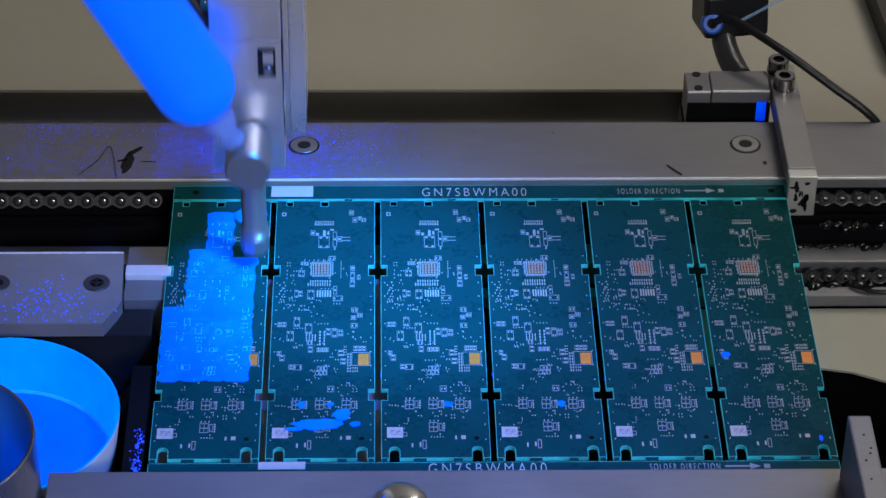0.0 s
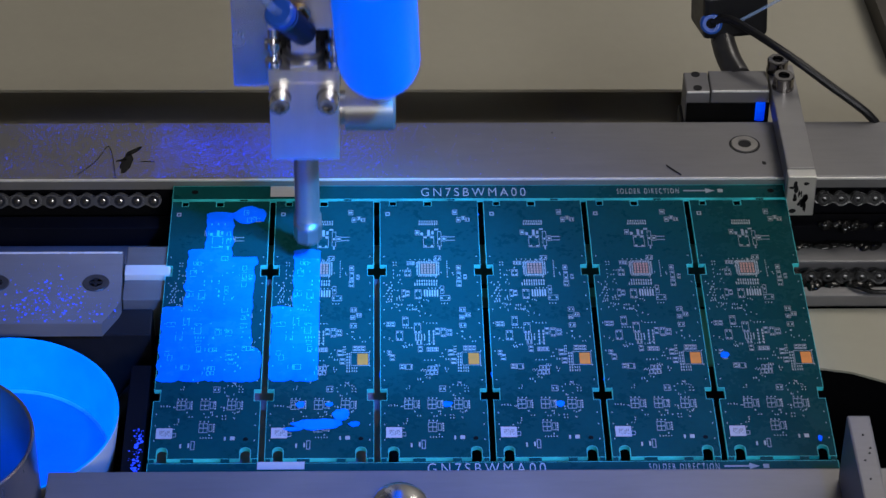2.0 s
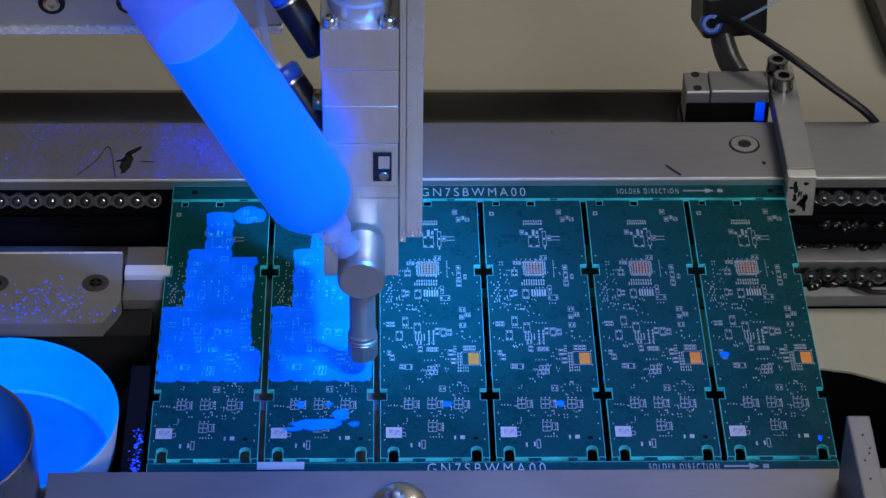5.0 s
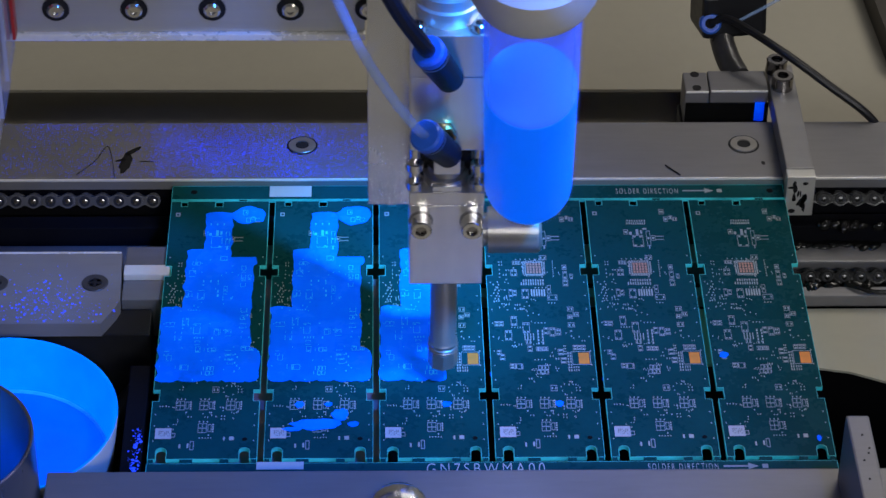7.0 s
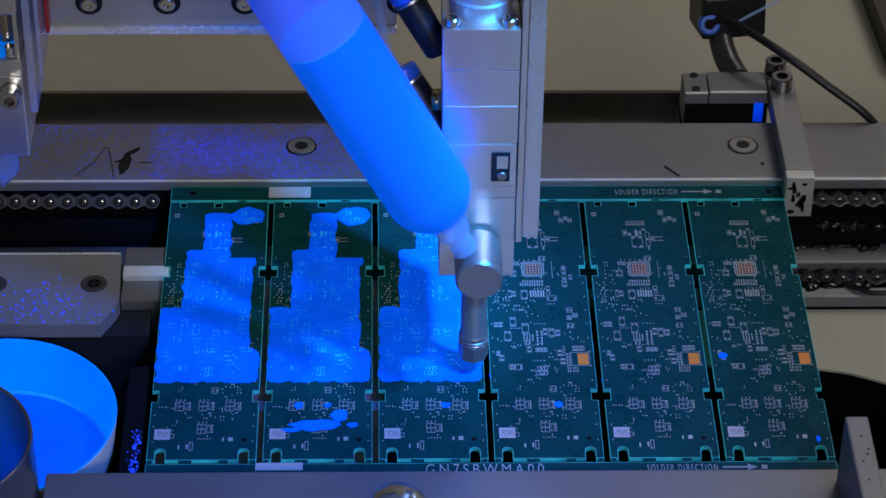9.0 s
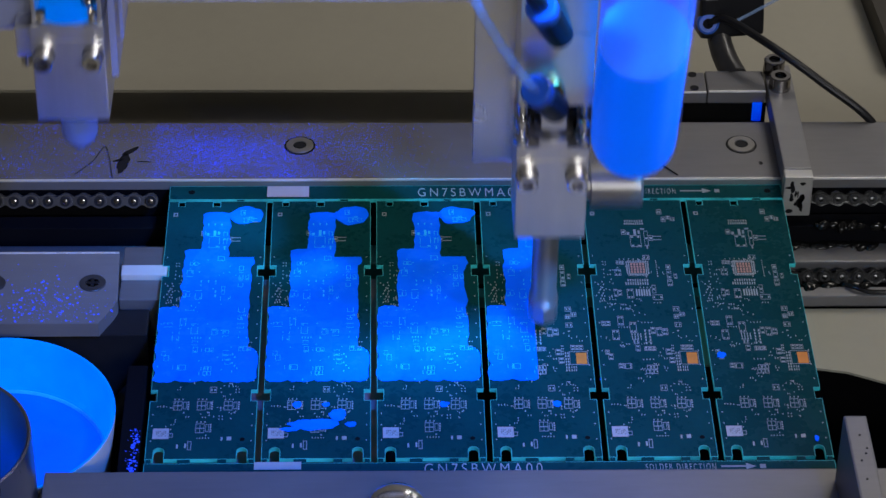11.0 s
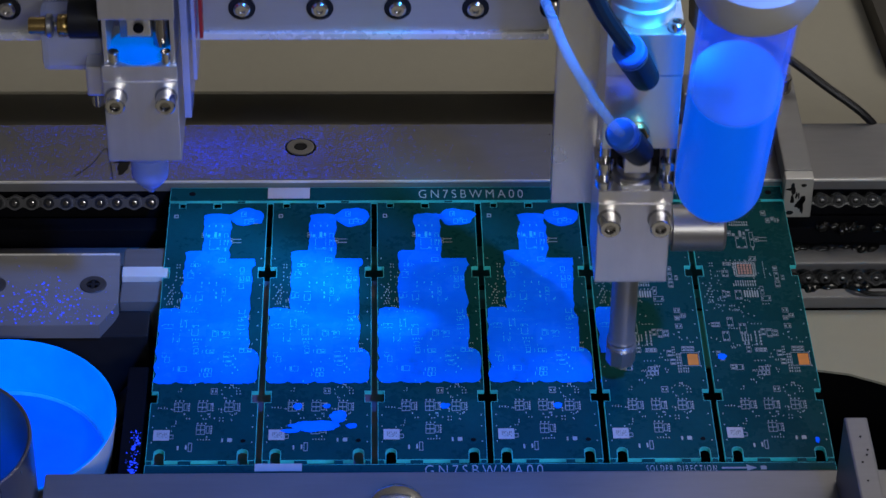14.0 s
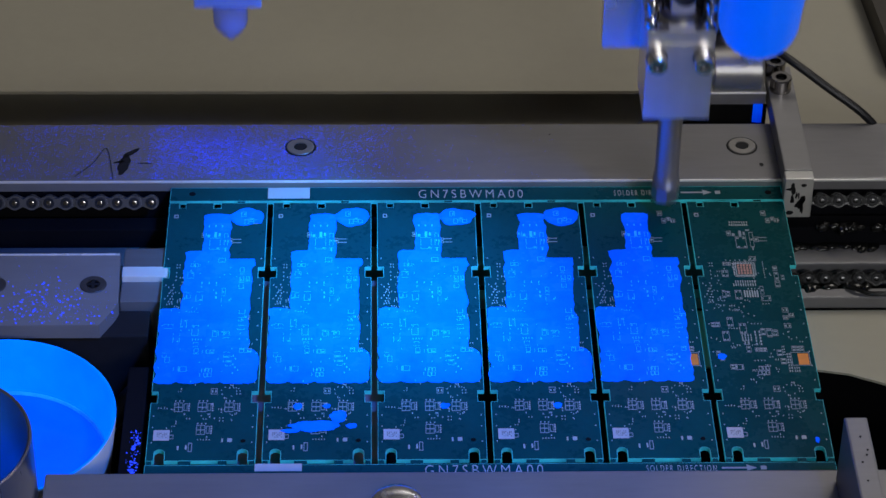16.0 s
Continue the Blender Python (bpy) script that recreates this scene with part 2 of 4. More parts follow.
def base_tray():
    tray = thing("base_tray", "beige enamelled sheet-metal tray under the conveyor", "tray", kind="structure")
    part("tray_sheet", box(-0.7, 0.9, -0.5, 0.1, -0.13, -0.12, 0), BEIGE, tray)
    # Step added in a flat tray to shape the rail's shadow band.
    part("well_floor", box(-0.7, 0.9, 0.1005, 0.6, -0.13, -0.100, 0), BEIGE, tray, "lowered beige floor shaped to give the rail's shadow band")
    part("tray_step", slab([(-0.7, 0.2735), (0.106, 0.2715), (0.112, 0.124), (0.9, 0.124), (0.9, 1.0), (-0.7, 1.0)], -0.0845, -0.083), BEIGE, tray, "beige upper sheet, its edge shaped as the rail's shadow edge")
    part("support_plate", box(-0.118, -0.037, -0.085, 0.034, -0.0715, -0.007, 0.001), MAROON, tray, "dark maroon support plate under the panel")
    part("side_sheet", slab([(0.066, 0.0408), (0.45, 0.0408), (0.45, -0.075), (0.20, -0.021), (0.165, -0.0095), (0.1375, 0.0030), (0.118, 0.0070), (0.066, 0.008)], -0.0290, -0.028), BEIGE, tray)
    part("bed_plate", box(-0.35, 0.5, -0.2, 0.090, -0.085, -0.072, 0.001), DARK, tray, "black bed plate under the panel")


def side_cover():
    # Added slab that darkens the tray's far right corner.
    solid("side_cover", slab([(0.2005, 0.285), (0.34, 0.285), (0.34, 0.95), (0.1600, 0.95)], -0.083, -0.070), BROWN, "dark brown slab added at the tray's far right corner", "cover")


def countersunk(r=0.0054):
    return lathe([(0, r), (0.0002, r), (0.0004, r * 0.96), (0.0004, r * 0.5), (-0.001, r * 0.46), (-0.001, 0)], (0, 0, 0), (0, 0, 1), 28)


def far_rail():
    rail = thing("conveyor_rail", "brushed grey steel conveyor rail spattered with glowing specks", "rail", "conveyor rails", at=(0, 0.005, -0.0036))
    part("rail_body", box(-0.42, 0.42, 0.0805, 0.1182, -0.022, 0.006, 0.0008), RAIL, rail)
    part("front_lip", box(-0.42, 0.42, 0.0796, 0.0804, 0.0050, 0.0059, 0.0002), EDGE, rail, "bright bare metal edge")
    part("lip_face", box(-0.42, 0.42, 0.0797, 0.0804, 0.0012, 0.0049, 0.0001), GUIDE, rail, "grey face under the bright edge")
    # A near-black strip paints the shade below the lip.
    part("guide_gap", box(-0.42, 0.42, 0.0799, 0.0804, -0.0218, 0.0011, 0), DARK, rail, "near-black strip painted as the shade under the edge strip")
    me = mesh("screw", countersunk(), GUN)
    # A flat black disc paints the shade round each sunk screw.
    well = mesh("screw_well", lathe([(0, 0.0062), (0.00012, 0.0061), (0.00012, 0)], (0, 0, 0), (0, 0, 1), 28), BLACK)
    for x in (-0.2445, -0.0691, 0.1061, 0.281):
        shared("screw_well", well, rail, x, 0.1022, 0.006)
        s = shared("screw", me, rail, x, 0.1022, 0.0061)
        tagged(s, "countersunk socket screw")
        hole = part("socket", lathe([(0, 0.0019), (0.0003, 0.0019), (0.0003, 0)], (0, 0, -0.0006), (0, 0, 1), 6), DARK, s)
    # overspray: loose specks, set densest to paint the torch-lit stretch of the rail
    rng = random.Random(5)
    bm = bmesh.new()
    for i in range(64000):
        x, y = rng.uniform(-0.2, 0.035), rng.uniform(0.081, 0.1178)
        thick = 0.28 + 0.67 * min(1, max(0, (x + 0.130 + 0.05 * (y - 0.1)) / 0.006)) if x < -0.062 else 0.95 * math.exp((-0.062 - x) / 0.018)
        if (x + 0.0691) ** 2 + (y - 0.1022) ** 2 < 0.006 ** 2 or (noise.noise((x * 45, y * 45, 0)) * 0.8 + 0.55) * thick < rng.random():
            continue
        r = rng.uniform(0.00006, 0.00017)
        bm.faces.new([bm.verts.new((x + r * math.cos(a), y + r * math.sin(a), 0.00606)) for a in (0.3, 1.5, 2.9, 4.2, 5.4)])
    part("overspray", bm, SPECK, rail, "fine glowing blue overspray specks")["kind"] = "stuff"
    # dark smears of old lacquer
    for cx, cy, lx, ly, tilt in ((-0.1380, 0.0905, 0.0021, 0.0068, -0.12), (-0.1358, 0.0985, 0.0040, 0.0013, 0.75), (-0.1400, 0.0925, 0.0022, 0.0007, 0.3), (0.1125, 0.0895, 0.0008, 0.0012, 0.2),
                                 (-0.1300, 0.0915, 0.0032, 0.0003, -0.05), (0.030, 0.1105, 0.0003, 0.0005, 0)):
        smear, vs = bmesh.new(), []
        for k in range(16):
            a = 2 * math.pi * k / 16
            w = 1 + 0.35 * noise.noise((cx * 90 + math.cos(a) * 2, cy * 90 + math.sin(a) * 2, 3))
            px, py = lx * w * math.cos(a), ly * w * math.sin(a)
            vs.append(smear.verts.new((cx + px * math.cos(tilt) - py * math.sin(tilt), cy + px * math.sin(tilt) + py * math.cos(tilt), 0.00612)))
        smear.faces.new(vs)
        part("smear", smear, BLACK, rail, "dried black lacquer smear")
    part("fibre", joined(hose([(-0.1565, 0.0825, 0.0064), (-0.150, 0.091, 0.0068), (-0.146, 0.1015, 0.0064), (-0.1435, 0.093, 0.0066), (-0.1415, 0.0805, 0.0064)], 0.00013, 6, 5)), BLACK, rail, "stray black fibre")
    part("scratch", joined(hose([(0.0738, 0.088, 0.0063), (0.076, 0.085, 0.0064), (0.079, 0.0815, 0.0063)], 0.00028, 6, 4)), BLACK, rail, "short black scratch")


def chain(name, x0, x1, y, z, step=0.0066, metal=None):
    ob = thing(name, "oiled black roller chain running along the conveyor rail" if metal is None else "black roller chain caked with oily grime", "chain", "conveyor chains")
    def plate(r, waist, d):
        """A figure-eight side plate with its two eyes half a step from the middle."""
        half = step / 2
        side = [(half + r * math.cos(a), r * math.sin(a)) for a in [radians(v) for v in range(-125, 126, 25)]]
        return slab(side + [(0, waist)] + [(-x, y) for x, y in side[::-1]] + [(0, -waist)], d, d + 0.0009)
    outer = mesh("link", joined(plate(0.0028, 0.0015, 0.0014), plate(0.0028, 0.0015, -0.0024)), metal or CHAIN)
    inner = mesh("link", joined(plate(0.0028, 0.0015, 0.0004), plate(0.0028, 0.0015, -0.0013)), metal or CHAIN)
    pin = mesh("pin", lathe([(0, 0.0013), (0.0052, 0.0013), (0.0056, 0.0010), (0.0058, 0)], (0, 0, -0.003), (0, 0, 1), 12), metal or CHROME)
    boss = mesh("bushing", lathe([(0, 0.0021), (0.0051, 0.0021), (0.0053, 0.0019), (0.0053, 0)], (0, 0, -0.0028), (0, 0, 1), 16), BLACK)
    n = int((x1 - x0) / step)
    for i in range(n):
        a = shared("link", outer if i % 2 else inner, ob)
        a.matrix_basis = pose(x0 + i * step, y, z, 62, 0, 0)
        b = shared("pin", pin, ob)
        b.matrix_basis = pose(x0 + (i + 0.5) * step, y, z, 62, 0, 0)
        shared("bushing", boss, ob).matrix_basis = b.matrix_basis.copy()
    return ob


def lower_rail():
    ob = thing("lower_rail", "grey steel return rail with worn dark edges", "rail", "conveyor rails")
    part("back_bar", box(-0.4, 0.42, 0.060, 0.072, -0.04, -0.02, 0.0008), RAIL, ob)
    part("front_bar", box(-0.4, 0.42, 0.0412, 0.0470, -0.0275, -0.022, 0.0008), RAIL, ob)
    # Near-black fills darken the gaps between and behind the bars.
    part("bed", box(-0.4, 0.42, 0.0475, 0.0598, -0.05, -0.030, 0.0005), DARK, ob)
    part("shield", box(-0.42, 0.42, 0.0725, 0.0805, -0.06, -0.012, 0.0005), DARK, ob, "near-black strip under the rail")


def grime():
    """Lumps of black oily grime on the bars beside the panel."""
    rng = random.Random(21)
    for y, z, x0, x1, tall in ((0.0722, -0.0118, 0.131, 0.205, 0.0030), (0.0702, -0.0198, 0.122, 0.165, 0.0012), (0.0595, -0.0290, 0.122, 0.150, 0.0050), (0.0480, -0.0225, 0.122, 0.152, 0.0018)):
        bm = bmesh.new()
        for i in range(int((x1 - x0) / 0.0022)):
            x, r = rng.uniform(x0, x1), rng.uniform(0.0010, 0.0026)
            bmesh.ops.create_icosphere(bm, subdivisions=2, radius=1, matrix=pose(x, y + rng.uniform(-0.0008, 0.0008), z, 0, 0, rng.uniform(0, 90)) @ Matrix.Diagonal((r * 1.5, r * 0.8, min(tall, r), 1)))
        for v in bm.verts:
            v.co += 0.0003 * Vector((noise.noise(v.co * 900), noise.noise(v.co * 900 + Vector((5, 0, 0))), noise.noise(v.co * 900 + Vector((0, 7, 0)))))
        for f in bm.faces:
            f.smooth = True
        solid("grime", bm, GRIME, "lumpy black oily grime caked on the conveyor bars", "grime", "grime lumps", "stuff")
    solid("fibre", hose([(0.142, 0.0470, -0.0212), (0.146, 0.0440, -0.0205), (0.151, 0.0425, -0.0212), (0.160, 0.0428, -0.0214)], 0.0009, 6, 5), GRIME, "black strand stuck to the lower bar", "fibre")


def near_rail():
    rail = thing("front_rail", "brushed grey steel front conveyor rail with a domed button", "rail", "conveyor rails")
    part("rail_body", box(-0.1515, 0.42, -0.135, -0.0879, -0.03, 0.006, 0.0008), RAIL, rail)
    part("button", lathe([(0, 0.0096), (0.0015, 0.0094), (0.003, 0.008), (0.004, 0.005), (0.0043, 0)], (-0.0325, -0.1052, 0.006), (-0.0325, -0.1052, 1), 36), BRIGHT, rail, "domed polished button head")


def near_post():
    ob = thing("clamp_post", "grey steel clamp block standing on the front rail", "clamp")
    part("block", box(0.1162, 0.1240, -0.150, -0.0935, 0.0062, 0.0345, 0.0008), RAIL, ob)
    pit = mesh("pit", lathe([(0, 0.0004), (0.0002, 0.0004), (0.0002, 0)], (0, 0, 0), (0, 0, 1), 8), BLACK)
    for x, y in ((0.1203, -0.1035), (0.1218, -0.110), (0.1212, -0.1125), (0.1193, -0.116), (0.1198, -0.125)):
        shared("pit", pit, ob, x, y, 0.0345)


def stop_arm():
    ob = thing("stop_arm", "worn steel stop arm clamped across the conveyor rail", "clamp")
    part("arm", box(0.1190, 0.1298, 0.0790, 0.151, 0.0025, 0.0112, 0.0006), GUIDE, ob)
    part("nose", box(0.1188, 0.1300, 0.0735, 0.0789, -0.0078, 0.0108, 0.0005), STEEL, ob, "scratched bare steel nose")
    rng = random.Random(3)
    bm = bmesh.new()
    for i in range(16):
        x, z = rng.uniform(0.1206, 0.127), rng.uniform(-0.0060, 0.0078)
        w, h = rng.uniform(0.0003, 0.0016), rng.uniform(0.0005, 0.0024)
        vs = [bm.verts.new((x + w * math.cos(a) * rng.uniform(0.6, 1.2), 0.07344, z + h * math.sin(a))) for a in [2 * math.pi * k / 9 for k in range(9)]]
        bm.faces.new(vs)
    part("wear", bm, BLACK, ob, "dark smeared wear marks")["kind"] = "stuff"
    me = mesh("screw", cap_screw(0.0043, 0.006), CHROME)
    for x, y in ((0.1228, 0.1462), (0.1238, 0.1345)):
        s = shared("screw", me, ob, x, y, 0.0112)
        part("washer", lathe([(0, 0.0044), (0.0008, 0.0044), (0.001, 0.004), (0.001, 0)], (0, 0, 0), (0, 0, 1), 20), CHROME, s)
        part("socket", lathe([(0, 0.0019), (0.0002, 0.0019), (0.0002, 0)], (0, 0, 0.0046), (0, 0, 1), 6), DARK, s)


def sensor():
    ob = thing("sensor_block", "grey metal sensor block with lacquer stains behind the rail", "sensor")
    part("body", box(0.0945, 0.1180, 0.1312, 0.1455, -0.004, 0.0120, 0.0006), RAIL, ob)
    part("end_plate", box(0.0845, 0.0942, 0.1312, 0.1450, -0.004, 0.0116, 0.0006), RAIL, ob)
    part("base", box(0.0850, 0.1185, 0.1306, 0.1311, -0.012, 0.0062, 0), GRIME, ob, "black oily grime on the block's front")
    # Pale strips paint the highlights on the two front edges.
    part("front_edge", box(0.0950, 0.1178, 0.1309, 0.1314, 0.0112, 0.0120, 0.0001), EDGE, ob, "highlight painted along the block's front edge")
    part("front_edge", box(0.0849, 0.0940, 0.1309, 0.1314, 0.0108, 0.0116, 0.0001), EDGE, ob, "highlight painted along the block's front edge")
    part("foot", box(0.0835, 0.1185, 0.1312, 0.1450, -0.083, -0.0041, 0.0005), BLACK, ob)
    me = mesh("screw", lathe([(0, 0.0018), (0.0003, 0.0018), (0.0003, 0)], (0, 0, 0), (0, 0, 1), 12), BLACK)
    for y in (0.1335, 0.1432):
        shared("screw", me, ob, 0.0893, y, 0.0116)
    part("stain", slab([(0.1128, 0.1301), (0.1150, 0.1297), (0.1165, 0.1299), (0.1168, 0.1305), (0.1130, 0.1305)], -0.002, 0.0068), COAT, ob, "blue glowing lacquer stain")
    plug = thing("cable_plug", "black plastic cable plug with a blue collar", "plug")
    part("housing", moved(box(-0.0135, 0.0135, -0.012, 0.012, -0.009, 0.010, 0.002), pose(0.1055, 0.176, 0.023, -12, 0, 8)), RUBBER, plug)
    part("collar", lathe([(0, 0.0045), (0.004, 0.0045), (0.005, 0.0036), (0.005, 0.0022), (0.002, 0.0022), (0.002, 0)], (0.0970, 0.166, 0.022), (0.0960, 0.150, 0.030), 24), BLUEPLASTIC, plug, "blue release collar")
    part("elbow", hose([(0.1020, 0.172, 0.018), (0.1025, 0.163, 0.014), (0.1045, 0.155, 0.0105), (0.1075, 0.146, 0.0085)], 0.0050, 14), CHAIN, plug)
    solid("cable", hose([(0.0972, 0.163, 0.024), (0.1045, 0.160, 0.027), (0.1215, 0.1405, 0.026), (0.1405, 0.1305, 0.016), (0.1605, 0.1235, 0.002), (0.170, 0.125, -0.02)], 0.0017), RUBBER, "black rubber sensor cable hanging over the tray", "cable")
    solid("air_tube", hose([(0.107, 0.160, 0.026), (0.120, 0.166, 0.030), (0.135, 0.172, 0.036), (0.170, 0.190, 0.05)], 0.0007), TUBE, "thin clear plastic air tube", "tube")


def stopper():
    ob = thing("side_guide", "grey aluminium side guide with a pale sliding tongue", "guide")
    part("guide_body", slab([(-0.32, -0.001), (-0.1405, -0.001), (-0.1358, 0.0085), (-0.1345, 0.0125), (-0.1356, 0.0412), (-0.32, 0.0412)], -0.006, 0.0), GUIDE, ob)
    part("back_plate", box(-0.1343, -0.118, 0.0348, 0.047, -0.020, -0.0015, 0.0005), RAIL, ob)
    part("tongue", box(-0.1343, -0.1172, 0.0282, 0.0342, -0.012, -0.0002, 0.0005), WHITEPLASTIC, ob, "pale sliding tongue")
    part("lower_plate", box(-0.1343, -0.1185, 0.016, 0.0278, -0.020, -0.0025, 0.0005), RAIL, ob)
    part("top_edge", box(-0.32, -0.1358, 0.0408, 0.0417, -0.004, 0.0003, 0.0002), EDGE, ob, "bright bare edge")
    rng = random.Random(8)
    bm = bmesh.new()
    for i in range(620):
        x, y, r = rng.gauss(-0.160, 0.012), rng.gauss(0.009, 0.010), 0.00008 + 0.00045 * rng.random() ** 3
        if -0.19 < x < -0.1355 and 0.0 < y < 0.040 and (x + 0.1444) ** 2 + (y - 0.0228) ** 2 > 0.0055 ** 2:
            bm.faces.new([bm.verts.new((x + r * math.cos(a), y + r * math.sin(a), 0.00008)) for a in (0.2, 1.4, 2.7, 4.0, 5.2)])
    part("overspray", bm, SPECK, ob, "fine glowing blue overspray specks")["kind"] = "stuff"
    me = mesh("screw", countersunk(0.0050), CHAIN)
    for x in (-0.1444, -0.1815):
        s = shared("screw", me, ob, x, 0.0228, 0.0)
        part("socket", joined(box(-0.0026, 0.0026, -0.0006, 0.0006, -0.0012, 0.00045, 0), box(-0.0006, 0.0006, -0.0026, 0.0026, -0.0012, 0.0005, 0)), BLACK, s, "dark cross recess")
    part("upright", box(-0.170, -0.123, 0.000, 0.015, -0.071, -0.0061, 0.0006), BLACK, ob)
    drip = thing("drip_plate", "black plate spotted with glowing blue lacquer drops", "plate")
    part("plate", box(-0.1285, -0.1212, -0.0875, -0.020, -0.071, -0.004, 0.0005), DARK, drip)
    bm = bmesh.new()
    for i in range(130):
        x, y, r = rng.gauss(-0.1236, 0.0011), rng.uniform(-0.086, -0.055), 0.00012 + 0.0006 * rng.random() ** 3
        if -0.128 < x < -0.1215:
            bm.faces.new([bm.verts.new((x + r * math.cos(a), y + r * math.sin(a), -0.0039)) for a in (0.2, 1.4, 2.7, 4.0, 5.2)])
    part("overspray", bm, SPECK, drip, "glowing blue drops")["kind"] = "stuff"
    solid("drag_cable", hose([(-0.115, 0.012, -0.03), (-0.128, -0.006, -0.028), (-0.140, -0.016, -0.034), (-0.168, -0.012, -0.04), (-0.20, -0.008, -0.045)], 0.0042, 12), RUBBER, "thick black cable below the side guide", "cable")


def cups():
    cup = thing("lacquer_cup", "translucent white plastic cup lined with glowing blue lacquer", "cup")
    c = (-0.1731, -0.0512)
    r = 0.0424
    part("cup_wall", lathe([(0, 0.035), (0.055, r), (0.0556, r - 0.0001), (0.0558, r - 0.0005), (0.055, r - 0.0009), (0.004, 0.034), (0.004, 0)], (*c, -0.0565), (*c, 1), 64), WHITEPLASTIC, cup, "pale translucent cup wall")
    part("lining", lathe([(0.0045, 0.0), (0.0045, 0.0318), (0.010, 0.0335), (0.0550, r - 0.0012), (0.0563, r - 0.0008), (0.0566, r - 0.0002), (0.0562, r + 0.0001)], (*c, -0.0565), (*c, 1), 64, False), LACQUER, cup, "glowing blue lacquer lining")
    part("lacquer", lathe([(0.0352, 0.0382), (0.0342, 0.0370), (0.0338, 0.0350), (0.0336, 0.0)], (*c, -0.0565), (*c, 1), 64, False), POOL, cup, "pool of glowing blue lacquer")
    # A glowing ring paints the arc highlight at the pool's edge.
    part("meniscus", lathe([(0.0354, 0.0386), (0.0358, 0.0382), (0.0355, 0.0376), (0.0345, 0.0372)], (*c, -0.0565), (*c, 1), 64, False), RIDGE, cup, "arc highlight painted round the rim of the lacquer pool")
    can = thing("steel_beaker", "brushed steel beaker with a bluish inside", "beaker")
    d, q = (-0.1878, -0.0975), 0.0345
    part("beaker_wall", lathe([(0, q), (0.082, q), (0.0835, q - 0.0002), (0.084, q - 0.0008), (0.0835, q - 0.0014), (0.002, q - 0.0014), (0.002, 0)], (*d, -0.054), (*d, 1), 64), BEAKER, can)
    part("lacquer", lathe([(0, q - 0.0018), (0.0005, q - 0.003), (0.0003, 0)], (*d, -0.034), (*d, 1), 48, False), POOL, can, "glowing blue lacquer at the bottom")
    solid("beaker_stand", box(-0.23, -0.153, -0.15, -0.004, -0.12, -0.0568, 0.001), BLACK, "black stand under the cup and the beaker", "stand")


# ---- the circuit panel ----
PITCH, T = 0.04, 0.0016
BOARDS = [-0.1 + PITCH * i for i in range(6)]


def rim(bm, width):
    """Insets the top faces and gives rim and sides the second material."""
    top = [f for f in bm.faces if f.normal.z > 0.9]
    for f in bm.faces:
        f.material_index = 1
    bmesh.ops.inset_region(bm, faces=top, thickness=width, depth=0)
    for f in top:
        f.material_index = 0
    return bm


def mm(points):
    return [(x / 1000, y / 1000) for x, y in points]


def arch(x, y0, y1, r):
    """An upward arch cut into the lower edge, from left to right."""
    return [(x - r, y0), (x - r, y1 - r)] + [(x - r * math.cos(a), y1 - r + r * math.sin(a)) for a in [math.pi * k / 6 for k in range(1, 6)]] + [(x + r, y1 - r), (x + r, y0)]


def board_outline():
    right = [(18.9, -75.2), (18.9, -44.6), (16.6, -44.6), (16.6, -38.6), (18.9, -38.6), (18.9, 26.8), (16.6, 26.8), (16.6, 33.0), (18.9, 33.0), (18.9, 73.6)]
    top = [(1.0, 73.6), (1.0, 70.2), (-1.8, 70.2), (-1.8, 73.6), (-12.6, 73.6), (-12.6, 70.4), (-15.0, 70.4), (-15.0, 73.6)]
    left = [(-x, y) for x, y in right[::-1]]
    low = arch(-14.3, -75.2, -69.4, 1.75) + arch(14.4, -75.2, -69.4, 1.75)
    return mm(right + top + left + low)


def outline_box(x0, x1, y0, y1, w=0.26):
    """A thin printed frame, as four bars, in millimetres."""
    return [(x0, x1, y0, y0 + w), (x0, x1, y1 - w, y1), (x0, x0 + w, y0 + w, y1 - w), (x1 - w, x1, y0 + w, y1 - w)]


def bars(rects, z0, z1):
    verts, faces = [], []
    for x0, x1, y0, y1 in rects:
        b = len(verts)
        verts += [(x / 1000, y / 1000, z / 1000) for z in (z0, z1) for x, y in ((x0, y0), (x1, y0), (x1, y1), (x0, y1))]
        faces += [(b + 4, b + 5, b + 6, b + 7), (b, b + 1, b + 5, b + 4), (b + 1, b + 2, b + 6, b + 5), (b + 2, b + 3, b + 7, b + 6), (b + 3, b, b + 4, b + 7)]
    me = bpy.data.meshes.new("bars")
    me.from_pydata(verts, [], faces)
    bm = bmesh.new()
    bm.from_mesh(me)
    bpy.data.meshes.remove(me)
    return bm


